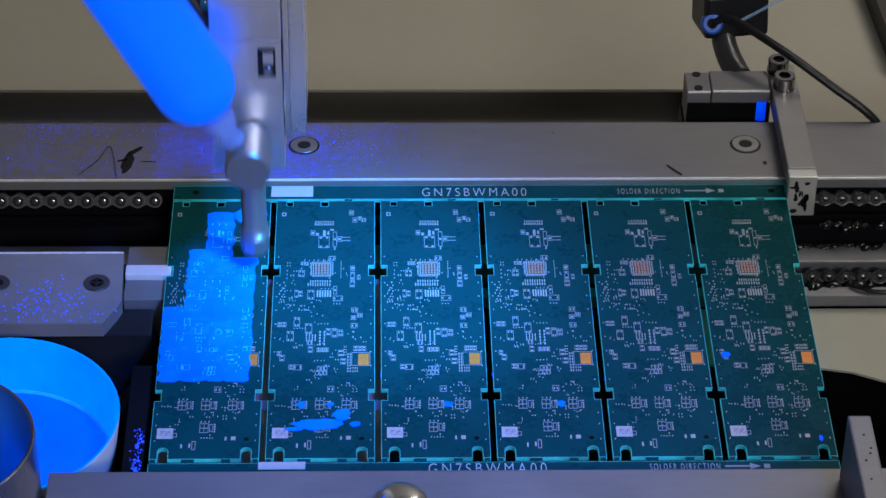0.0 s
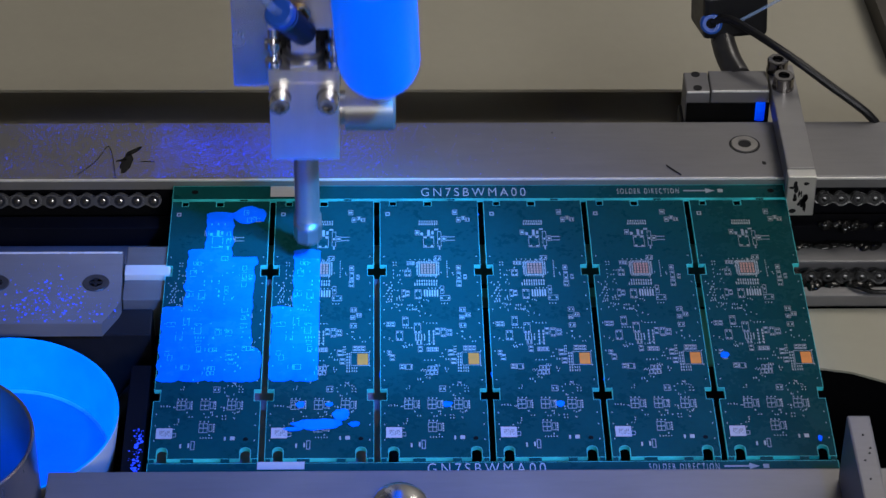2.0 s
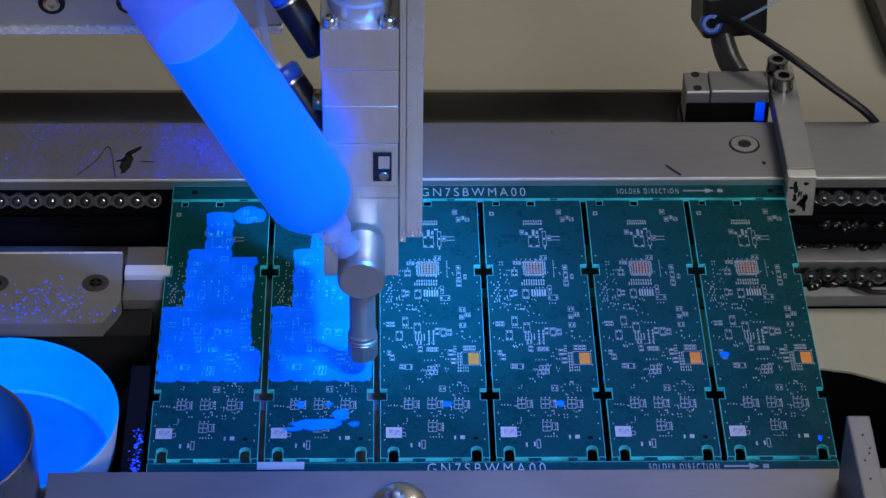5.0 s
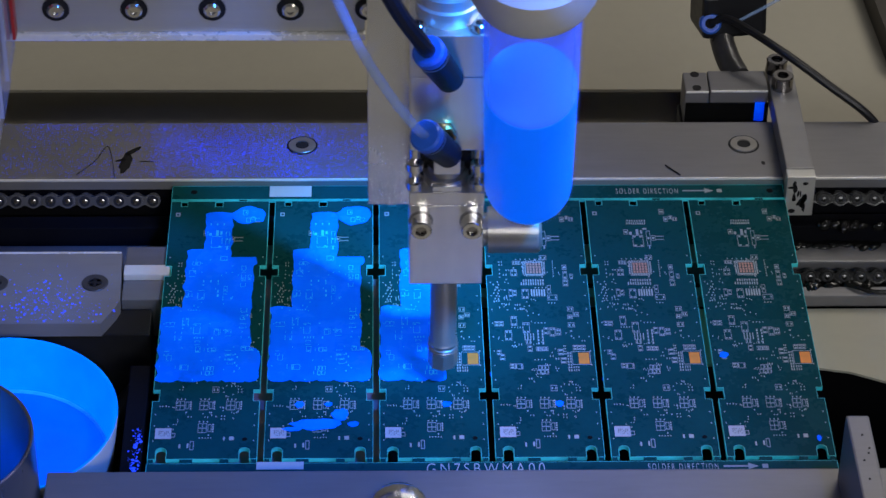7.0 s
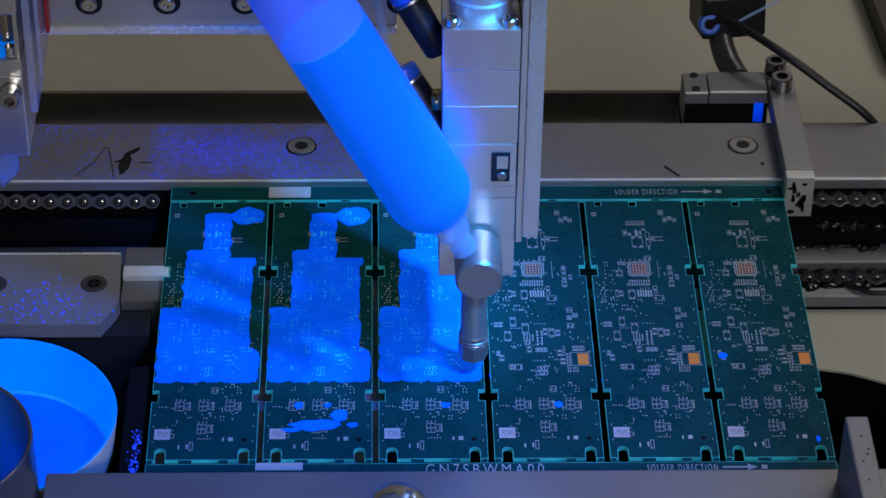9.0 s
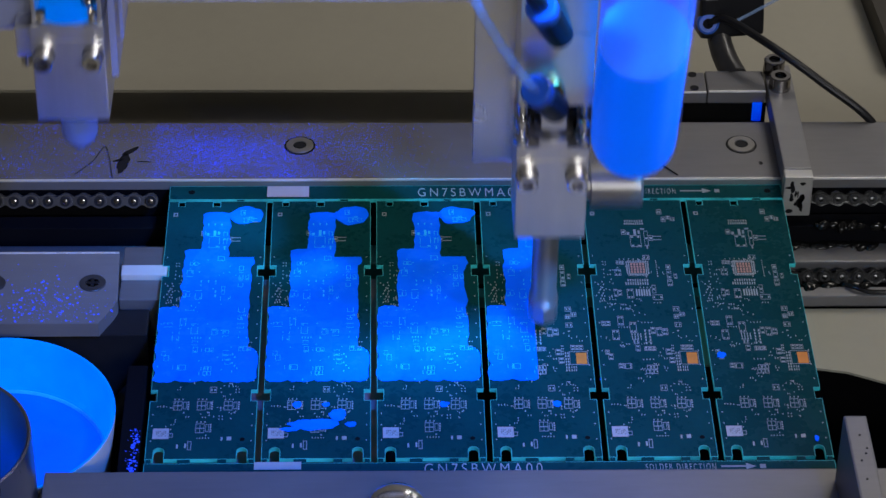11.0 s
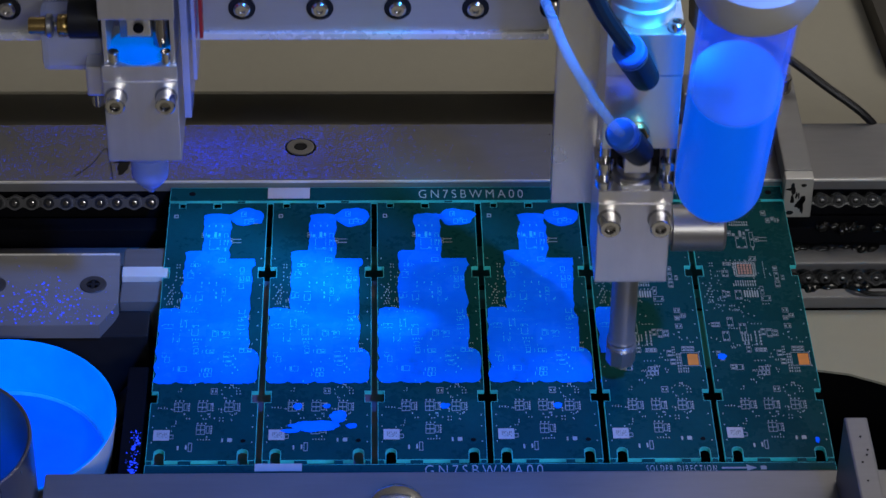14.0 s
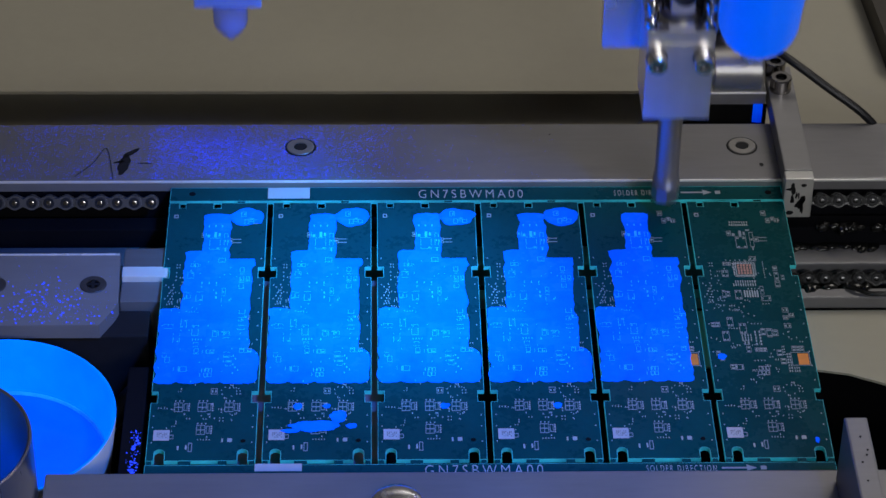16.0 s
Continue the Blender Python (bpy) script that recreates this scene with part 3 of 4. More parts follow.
FRAMES = ((-5.5, -3.8, 51.6, 54.5), (-2.4, 1.7, 43.8, 50.9), (3.0, 4.5, 44.5, 53.7), (4.7, 6.4, 47.7, 50.8), (1.5, 4.1, 35.8, 38.5), (-9.7, -7.3, 26.2, 30.0), (9.7, 11.4, 29.8, 32.6), (9.8, 11.4, 24.4, 28.8),
          (9.6, 11.5, 19.9, 23.7), (-6.0, -3.5, 12.6, 18.0), (3.5, 4.9, 15.6, 20.3), (3.4, 7.1, 11.6, 14.6), (10.3, 12.6, 4.9, 7.5), (12.3, 14.4, 1.9, 4.2), (10.2, 12.1, 0.6, 2.9), (10.1, 12.6, -4.3, -1.7),
          (-10.7, -8.5, -3.2, 2.0), (-6.5, -4.0, -7.5, -1.6), (-13.1, -10.6, -11.6, -6.1), (3.2, 5.2, -9.5, -4.6), (5.4, 7.3, -8.8, -5.3), (9.0, 10.9, 64.4, 67.4), (10.4, 12.1, 59.7, 62.6), (2.0, 4.4, -40.1, -37.0))
CHIPS = ((-8.8, -7.1, 33.1, 35.1), (-7.1, -5.8, 33.0, 35.1), (-10.8, -9.4, 13.7, 18.0), (-9.4, -7.9, 14.3, 17.4), (-16.7, -15.1, -3.5, -0.9), (-15.1, -13.4, -3.5, -0.9), (1.1, 2.8, -8.2, -4.6), (-5.7, -3.7, -13.9, -11.4),
         (-5.2, -3.5, -18.1, -14.9), (-16.4, -14.8, -19.9, -17.4), (-15.4, -13.6, -22.8, -19.6), (5.6, 7.7, -20.1, -16.9), (6.5, 8.6, -24.8, -21.7), (-12.0, -10.2, -27.6, -25.0), (-10.2, -7.3, -27.9, -25.0), (-2.1, -0.7, -17.8, -15.6),
         (-0.7, 0.7, -17.8, -15.6), (0.7, 2.2, -17.8, -15.6), (11.2, 12.8, -17.3, -14.7), (12.8, 14.3, -17.3, -14.7), (14.3, 15.7, -17.3, -14.7), (12.4, 13.9, 61.2, 63.3), (13.8, 15.6, 60.1, 62.3), (12.3, 13.5, 24.3, 27.1))
# combs of pads: corner, columns, rows, steps, width and height of a pad
COMBS = ((-4.0, 57.9, 9, 1, 0.84, 1.0, 0.45, 1.1), (-3.8, 59.6, 8, 1, 0.94, 1.0, 0.4, 1.0), (-6.1, 20.6, 10, 1, 0.90, 1.0, 0.4, 1.5), (-5.2, 22.7, 9, 1, 0.90, 1.0, 0.4, 1.2), (-2.6, 14.0, 6, 1, 0.95, 1.0, 0.55, 3.9),
         (-6.1, -11.6, 4, 3, 1.05, 1.35, 0.36, 0.95), (-1.3, -14.0, 2, 5, 1.6, 1.75, 0.5, 1.1), (9.0, -29.2, 2, 7, 0.85, 1.6, 0.42, 0.9), (10.9, -29.2, 3, 2, 0.8, 1.7, 0.3, 1.0))
DOTS = ((7.7, -19.8, 2, 4, 0.6, 1.5), (6.1, 25.8, 1, 8, 1.0, 1.3), (-7.6, 36.0, 7, 1, 1.75, 1.0), (-14.0, 32.6, 2, 2, 1.0, 1.7), (-14.0, 25.0, 1, 3, 1.0, 2.3), (-1.0, 18.7, 4, 1, 1.3, 1.0), (3.6, 9.6, 3, 1, 1.1, 1.0),
        (-10.6, -4.6, 5, 1, 1.0, 1.0), (-2.0, -2.0, 4, 1, 1.2, 1.0), (-3.0, -23.0, 4, 1, 1.2, 1.0), (11.0, -40.2, 2, 2, 1.2, 1.6), (5.6, -54.6, 2, 2, 1.1, 1.6), (-6.0, -53.4, 2, 1, 1.0, 1.0), (-0.2, -53.6, 2, 1, 1.0, 1.0),
        (-1.6, -64.6, 5, 1, 1.0, 1.0), (-9.6, -56.0, 1, 2, 1.0, 1.2))


def footprints():
    """Printed outlines, soldering pads and vias of one board, in millimetres from its middle."""
    rng = random.Random(11)
    ink, pads = [], []
    # larger parts: a frame, two rows of inner pads and end pads
    for x0, x1, y0, y1 in FRAMES:
        ink += outline_box(x0, x1, y0, y1, 0.17)
        if y1 - y0 > 3.4 and x1 - x0 > 1.5:
            for y in (y0 + 0.5, y1 - 1.2):
                pads += [(x0 + 0.4, x0 + 0.4 + 0.22 * (x1 - x0), y, y + 0.6), (x1 - 0.4 - 0.22 * (x1 - x0), x1 - 0.4, y, y + 0.6)]
        else:
            pads += [(x0 + 0.4, x0 + 0.85, (y0 + y1) / 2 - 0.5, (y0 + y1) / 2 + 0.5), (x1 - 0.85, x1 - 0.4, (y0 + y1) / 2 - 0.5, (y0 + y1) / 2 + 0.5)]
    ink += [(6.4, 9.6, 48.1, 48.35), (6.4, 9.6, 50.2, 50.45), (-3.4, -2.4, 51.4, 53.0), (-0.8, 0.2, 51.2, 54.6), (0.8, 1.6, 52.0, 54.0), (1.9, 3.4, 54.6, 55.4), (3.5, 4.0, 42.6, 44.4)]
    # two-pad chips
    for x0, x1, y0, y1 in CHIPS:
        ink += outline_box(x0, x1, y0, y1, 0.14)
        if x1 - x0 > 0.75 * (y1 - y0):
            pads += [(x0 + 0.3, x0 + 0.62, y0 + 0.5, y1 - 0.5), (x1 - 0.62, x1 - 0.3, y0 + 0.5, y1 - 0.5)]
        else:
            pads += [(x0 + 0.4, x1 - 0.4, y0 + 0.4, y0 + 0.9), (x0 + 0.4, x1 - 0.4, y1 - 0.9, y1 - 0.4)]
    for x, y, nx, ny, dx, dy, w, h in COMBS:
        pads += [(x + i * dx, x + i * dx + w, y + j * dy, y + j * dy + h) for i in range(nx) for j in range(ny)]
    for x, y, nx, ny, dx, dy in DOTS:
        pads += [(x + i * dx, x + i * dx + 0.34, y + j * dy, y + j * dy + 0.5) for i in range(nx) for j in range(ny)]
    # triple resistor frame
    for i in range(3):
        ink += outline_box(-2.5 + 1.45 * i, -1.1 + 1.45 * i, -30.8, -28.6, 0.2) + outline_box(-1.9 + 1.3 * i, -0.7 + 1.3 * i, -28.3, -26.0, 0.2)
    # transistor footprints: a dark double frame and a small comb beside it
    for x, y in ((-10.5, -49.5), (-2.2, -49.5), (7.2, -49.6), (-2.2, -61.6)):
        ink += outline_box(x, x + 3.1, y, y + 4.9, 0.2) + [(x + 1.45, x + 1.65, y, y + 4.9), (x, x + 3.1, y + 2.25, y + 2.6)]
        ink += outline_box(x + 3.4, x + 4.7, y + 0.6, y + 4.4, 0.2)
        pads += [(x + 5.0, x + 5.5, y + 0.3 + 1.2 * j, y + 1.0 + 1.2 * j) for j in range(4)]
        pads += [(x + 0.2 + 1.4 * i, x + 0.6 + 1.4 * i, y + 5.5, y + 6.1) for i in range(3)] + [(x + 3.6, x + 4.0, y - 1.6, y - 1.0)]
    # single vias, loosely strewn in drifts
    for i in range(640):
        x, y = rng.uniform(-16.5, 16.5), rng.uniform(-70, 36)
        if noise.noise((x * 0.11, y * 0.09, 7)) < 0.08 + 0.2 * (abs(x) > 12) or (x > 9 and y > 8) or any(a - 0.8 < x < b + 0.4 and c - 0.9 < y < d + 0.4 for a, b, c, d in FRAMES + CHIPS):
            continue
        w, h = rng.choice(((0.28, 0.42), (0.32, 0.46), (0.34, 0.5), (0.3, 0.8)))
        pads.append((x, x + w, y, y + h))
        if rng.random() < 0.3:
            pads.append((x + 0.95, x + 0.95 + w, y, y + h))
    # slanting rows of vias beside the left edge
    for k in range(7):
        pads.append((-16.6 + 0.5 * (k % 3), -16.2 + 0.5 * (k % 3), 10.5 + 1.7 * k, 11.1 + 1.7 * k))
        pads.append((-15.0 + 0.4 * (k % 2), -14.6 + 0.4 * (k % 2), 12.0 + 1.7 * k, 12.6 + 1.7 * k))
    # edge marks
    for y in (-66, -58, -52, -34, -26, -18, -10, -2, 6, 14, 22, 38):
        for s in (-1, 1):
            pads.append((s * 17.4 - 0.18, s * 17.4 + 0.18, y, y + 0.5))
    ink += outline_box(-16.7, -15.0, 63.9, 66.0, 0.4) + outline_box(-11.9, -9.9, -63.9, -61.8, 0.2) + outline_box(-4.6, -3.2, -70.5, -66.0, 0.25)
    pads += [(8.9, 10.5, -65.5, -63.7), (-5.6, -5.0, -69.4, -67.2), (-8.4, -7.8, -69.6, -67.6), (6.8, 7.4, -65.6, -63.8)]
    return ink, pads


def panel():
    ob = thing("circuit_panel", "green circuit panel of six boards with glow painted on the edges", "circuit board")
    # the two carrier strips
    strip = box(-0.119, 0.119, 0.0748, 0.0835, -T, 0, 0)
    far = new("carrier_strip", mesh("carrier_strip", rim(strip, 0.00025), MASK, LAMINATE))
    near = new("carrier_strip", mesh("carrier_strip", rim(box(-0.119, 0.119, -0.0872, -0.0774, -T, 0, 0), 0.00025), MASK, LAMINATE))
    for s in (far, near):
        s.parent = ob
    for s, y in ((far, 0.0766), (near, -0.0832)):
        part("lettering", moved(lettering("GN7SBWMA00", 0.0405, 0.0052), pose(-0.0227, y - 0.0001, 0.00005)), LABEL, s, "white printed part number")
        part("lettering", moved(lettering("SOLDER DIRECTION", 0.0242, 0.0032), pose(0.0534, y + 0.0012, 0.00005)), LABEL, s, "white printed words")
        part("arrow", slab([(0.0794, y + 0.0026), (0.0880, y + 0.0026), (0.0880, y + 0.0014), (0.0915, y + 0.0030), (0.0880, y + 0.0046), (0.0880, y + 0.0034), (0.0794, y + 0.0034)], 0, 0.00006), SILK, s, "white printed arrow")
        part("white_field", box(-0.0812, -0.0650, y - 0.0002 if y > 0 else y + 0.0025, y + 0.0068 if y > 0 else y + 0.0063, 0, 0.00006, 0), LABEL, s, "blank white printed field")
        part("mark", box(0.0928, 0.0948, y + 0.002, y + 0.004, 0, 0.00006, 0), SILK, s)
    for x in (-0.1105, 0.1135):
        part("hole", lathe([(0, 0.0013), (0.00005, 0.0013), (0.00005, 0)], (x, 0.0795, 0), (x, 0.0795, 1), 20), DARK, far, "round tooling hole")
    # breakaway bridges between strips and boards
    for i, x in enumerate(BOARDS):
        part("bridge", box(x + 0.0072, x + 0.0102, 0.07355, 0.07485, -T, -0.0001, 0), MASK, ob)
        for a, b in ((-18.6, -16.8), (-7.7, -3.3), (6.1, 9.1), (16.8, 18.6)):
            part("bridge", box(x + a / 1000, x + b / 1000, -0.07745, -0.07515, -T, -0.0001, 0), MASK, ob)
    ink, pads = footprints()
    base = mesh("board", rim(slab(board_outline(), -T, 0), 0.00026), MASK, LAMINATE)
    ink_me, pad_me = mesh("printing", bars(ink, 0.0, 0.16), SILK), mesh("pad_field", bars(pads, 0.0, 0.14), PAD)
    pins = [(-3.7 + 0.62 * k, -3.4 + 0.62 * k, e - 0.35, e + 0.35) for k in range(12) for e in (-4.3, 4.3)] + [(e - 0.3, e + 0.3, -3.6 + 0.8 * k, -3.2 + 0.8 * k) for k in range(10) for e in (-3.95, 3.95)]
    chip = mesh("flat_package", bars(outline_box(-3.35, 3.35, -3.75, 3.75, 0.34) + pins, 0, 0.11), PAD)
    die = mesh("solder_grid", joined(box(-0.0030, 0.0030, -0.0033, 0.0033, 0.0001, 0.00012, 0)), MASK)
    pad = mesh("thermal_pad", box(-0.00040, 0.00040, -0.00062, 0.00062, 0.00012, 0.00017, 0), ROSE)
    gold = mesh("gold_pad", box(0.0004, 0.0042, -0.0031, 0.0031, 0, 0.00017, 0.00005), COPPER)
    black = mesh("dark_pad", box(-0.0018, 0.0002, -0.0031, 0.0031, 0, 0.00016, 0), MASK)
    frame_me = mesh("pad_frame", bars(outline_box(10.5, 17.2, -25.6, -18.1, 0.22), 0, 0.06), SILK)
    label = mesh("paper_label", box(-0.0028, 0.0028, -0.0027, 0.0027, 0, 0.0001, 0), LABEL)
    code = mesh("label_field", bars([(-1.6 + 0.62 * i, -1.2 + 0.62 * i, -1.5 + 0.75 * j, -0.95 + 0.75 * j) for i in range(6) for j in range(4) if (i * 5 + j * 3) % 4], 0.1, 0.13), RAIL)
    hole = mesh("hole", lathe([(0, 0.0009), (0.00006, 0.0009), (0.00006, 0)], (0, 0, 0), (0, 0, 1), 16), DARK)
    for x in BOARDS:
        b = shared("board", base, ob, x)
        tagged(shared("printing", ink_me, b), "white printed outlines")["kind"] = "stuff"
        tagged(shared("pad_field", pad_me, b), "tinned soldering pads")["kind"] = "stuff"
        c = shared("flat_package", chip, b, -0.0009, 0.0307)
        shared("solder_grid", die, b, -0.0009, 0.0307)
        for i in range(5):
            for j in range(4):
                shared("thermal_pad", pad, b, -0.0009 + (i - 2) * 0.00112, 0.0307 + (j - 1.5) * 0.0016)
        shared("gold_pad", gold, b, 0.0125, -0.0221)
        shared("dark_pad", black, b, 0.0125, -0.0221)
        shared("pad_frame", frame_me, b)
        tagged(shared("paper_label", label, b, -0.0141, -0.0619), "white paper label with a grey field")
        shared("label_field", code, b, -0.0141, -0.0619)
        shared("hole", hole, b, 0.0143, -0.0650)
    return ob


# ---- the lacquer on the boards ----
CYCLE = 4.2
FILM = 0.00024


def wavy(x, y, side, k):
    """A small uneven offset of the film's outer edge, in millimetres."""
    return side * (1.1 * noise.noise((y * 0.22, k * 3.1, side * 5.0)) + 0.2 * noise.noise((y * 0.7, k, side)))


# stripes: left and right edge as (x, outer?), y of first and last patch in the order of spraying, start and end within the cycle
STRIPES = (
    (((-18.6, True), (-10.8, False)), (7.5, -33.2), (1.25, 1.50)),
    (((-11.1, True), (-1.2, False)), (-33.2, 42.0), (1.55, 2.02)),
    (((-4.8, True), (5.4, True)), (65.2, -33.2), (2.36, 2.78)),
    (((5.0, True), (14.2, True)), (-33.4, 38.0), (2.86, 3.24)),
)


def stripe_patches(k):
    """(outline, moment within the cycle) of the sprayed patches of one board; the outlines meet edge to edge."""
    out = []
    for n, (((xl, ol), (xr, orr)), (ya, yb), (ta, tb)) in enumerate(STRIPES):
        steps = max(6, round(abs(yb - ya) / 5))
        for i in range(steps):
            y0, y1 = ya + (yb - ya) * i / steps, ya + (yb - ya) * (i + 1) / steps
            lo, hi = min(y0, y1), max(y0, y1)
            ys = [lo + (hi - lo) * j / 4 for j in range(5)]

            def left(y):
                if n == 2 and y < 42:
                    return -1.2
                if n == 1 and y < 7.5:
                    return -10.8
                return xl + wavy(xl, y, -1, k + n)

            def right(y):
                if n == 0:
                    return -10.8
                if n == 1:
                    return -1.2
                if n == 2:
                    return 5.0 if y < 38 else xr + wavy(xr, y, 1, k + n)
                return xr + wavy(xr, y, 1, k + n) + (1.0 if y > 34 else 0)

            def left4(y):
                return 5.0 if n == 3 else left(y)
            pts = [(right(y), y) for y in ys] + [(left4(y), y) for y in ys[::-1]]
            end = lo if lo < -33 else hi if hi in (max(ya, yb),) else None
            if end is not None:
                # uneven outer end of the stripe
                a, b = (left4(end), right(end))
                cap = [(a + (b - a) * j / 6, end + 0.6 * noise.noise(((a + (b - a) * j / 6) * 0.5, end, k)) + (1 if end > 0 else -1) * 1.0 * (1 - (j / 3 - 1) ** 4)) for j in range(1, 6)]
                pts = pts[:5] + (cap[::-1] if end > 0 else []) + pts[5:] + (cap if end < 0 else [])
            out.append((mm(pts), ta + (tb - ta) * (i + 0.9) / steps))
    return out


def blob(cx, cy, rx, ry, k, rough=0.12):
    return mm([(cx + rx * math.cos(a) * (1 + rough * noise.noise((math.cos(a) * 1.7, math.sin(a) * 1.7, k))), cy + ry * math.sin(a) * (1 + rough * noise.noise((math.cos(a) * 1.7, math.sin(a) * 1.7, k + 9)))) for a in [2 * math.pi * j / 28 for j in range(28)]])


def inside(x, y, outline):
    hit = False
    for (ax, ay), (bx, by) in zip(outline, outline[1:] + outline[:1]):
        if (ay > y) != (by > y) and x < ax + (y - ay) * (bx - ax) / (by - ay):
            hit = not hit
    return hit


INK, PADS = footprints()
RELIEF = [(x0, x1, y0, y1) for x0, x1, y0, y1 in INK] + PADS[::3]


def film_patch(outline):
    """A flat film with thicker, brighter ridges where it drapes over prints and pads."""
    film = slab(outline, 0, FILM)
    over = [r for r in RELIEF if all(inside(x / 1000, y / 1000, outline) for x in r[:2] for y in r[2:])]
    cut = []
    for x0, x1, y0, y1 in RELIEF:
        # long bars are cut at the patch's lower and upper end
        if (x0, x1, y0, y1) not in over and y1 - y0 > 1.2:
            lo, hi = max(y0, min(p[1] for p in outline) * 1000 + 0.6), min(y1, max(p[1] for p in outline) * 1000 - 0.6)
            if hi - lo > 0.4 and all(inside(x / 1000, y / 1000, outline) for x in (x0, x1) for y in (lo, hi)):
                cut.append((x0, x1, lo, hi))
    n = len(film.faces)
    both = joined(film, bars(over + cut, FILM * 1000 - 0.01, FILM * 1000 + 0.03)) if over or cut else film
    both.faces.ensure_lookup_table()
    for i, f in enumerate(both.faces):
        f.material_index = int(i >= n)
    return both


RISING = []


def coating(i):
    """The lacquer film of board i; patches lie inside the board until the nozzle has passed."""
    ob = thing("coating", "wet film of blue glowing lacquer on the board", "lacquer", "lacquer films", at=(BOARDS[i], 0, 0))
    todo = [(o, CYCLE * (i - 1) + t, "patch") for o, t in stripe_patches(i)]
    todo.append((blob(11.8, 64.2, 6.7, 5.5, i, 0.3), CYCLE * (i - 1) + 3.86, "dot"))
    todo.append((mm([(12.6, -33.9), (15.0, -34.5), (17.2, -33.6), (18.1, -31.8), (17.9, -28), (18.4, -24), (18.4, -20.5), (17.8, -17.6), (16.4, -15.8), (14.6, -15.2), (13.2, -15.8), (12.6, -17.5)]), CYCLE * i + 0.42, "patch"))
    for o, t, name in todo:
        if t > 16.05:
            continue
        p = part(name, film_patch(o), COAT, ob)
        p.data.materials.append(RIDGE)
        p["kind"] = "stuff"
        top = 0.00006 if o is todo[-1][0] else 0.00002
        if t > 0.05:
            p.location.z = -0.0009
            RISING.append((p, t, top))
        else:
            p.location.z = top


def old_lacquer():
    """Spots of lacquer left from earlier passes."""
    for i, spots in ((1, ((-0.5, -57.5, 9.0, 2.6), (7.4, -52.5, 3.0, 3.0), (12.0, -57.5, 2.0, 1.2), (-7.0, -47.0, 1.6, 1.6), (-9.2, -60.0, 3.4, 0.9), (3.2, -46.9, 1.4, 1.0))),
                     (2, ((4.8, -47.0, 1.6, 1.5),)), (3, ((4.6, -47.0, 1.5, 1.4),)), (5, ((-14.6, -20.5, 1.7, 1.7), (14.2, -66.0, 0.8, 1.5),))):
        for s in spots:
            solid("lacquer_spot", moved(slab(blob(*s, i, 0.45), 0, 0.00025), pose(BOARDS[i], 0, 0.00008)), COAT, "small smear of blue glowing lacquer on a board", "lacquer", "lacquer spots")


# ---- the two dispensing heads and their cross beam ----
def screws(parent, places, r=0.0026, h=0.0045, turn=(90, 0, 0)):
    me = mesh("screw", cap_screw(r, h), BRIGHT)
    ringed = mesh("recess", lathe([(0, r * 1.14), (0.00012, r * 1.14), (0.00012, 0)], (0, 0, 0), (0, 0, 1), 24), GUN)
    so = mesh("socket", lathe([(0, r * 0.5), (0.0001, r * 0.5), (0.0001, 0)], (0, 0, h - 0.0014), (0, 0, 1), 6), CHROME)
    for x, y, z in places:
        s = shared("screw", me, parent)
        s.matrix_basis = pose(x, y, z, *turn)
        shared("socket", so, s)
        shared("recess", ringed, s)


def push_fitting(parent, a, b, hose_points, clear):
    """A black push-in fitting with a blue collar and its hose, in the head's space."""
    a, b = Vector(a), Vector(b)
    d = (b - a).normalized()
    n = (b - a).length
    f = part("hose_fitting", lathe([(0, 0.0035), (0.001, 0.0046), (n * 0.8, 0.0052), (n, 0.0052)], a, b, 24), RUBBER, parent, "black push-in fitting")
    part("collar", lathe([(0, 0.0048), (0.001, 0.0054), (0.004, 0.0054), (0.0048, 0.0046)], b, b + d, 24), BLUEPLASTIC, f, "blue release collar")
    part("ring", lathe([(0, 0.0053), (0.0008, 0.0053)], b - d * 0.0009, b, 24), NICKEL, f)
    part("hose", hose([b + d * 0.004, b + d * 0.012] + [Vector(p) for p in hose_points], 0.0016 if clear else 0.0027, 10), TUBE if clear else RUBBER, f, "clear plastic hose" if clear else "black hose")


HOME = (-0.0708, -0.0345, 0.007)


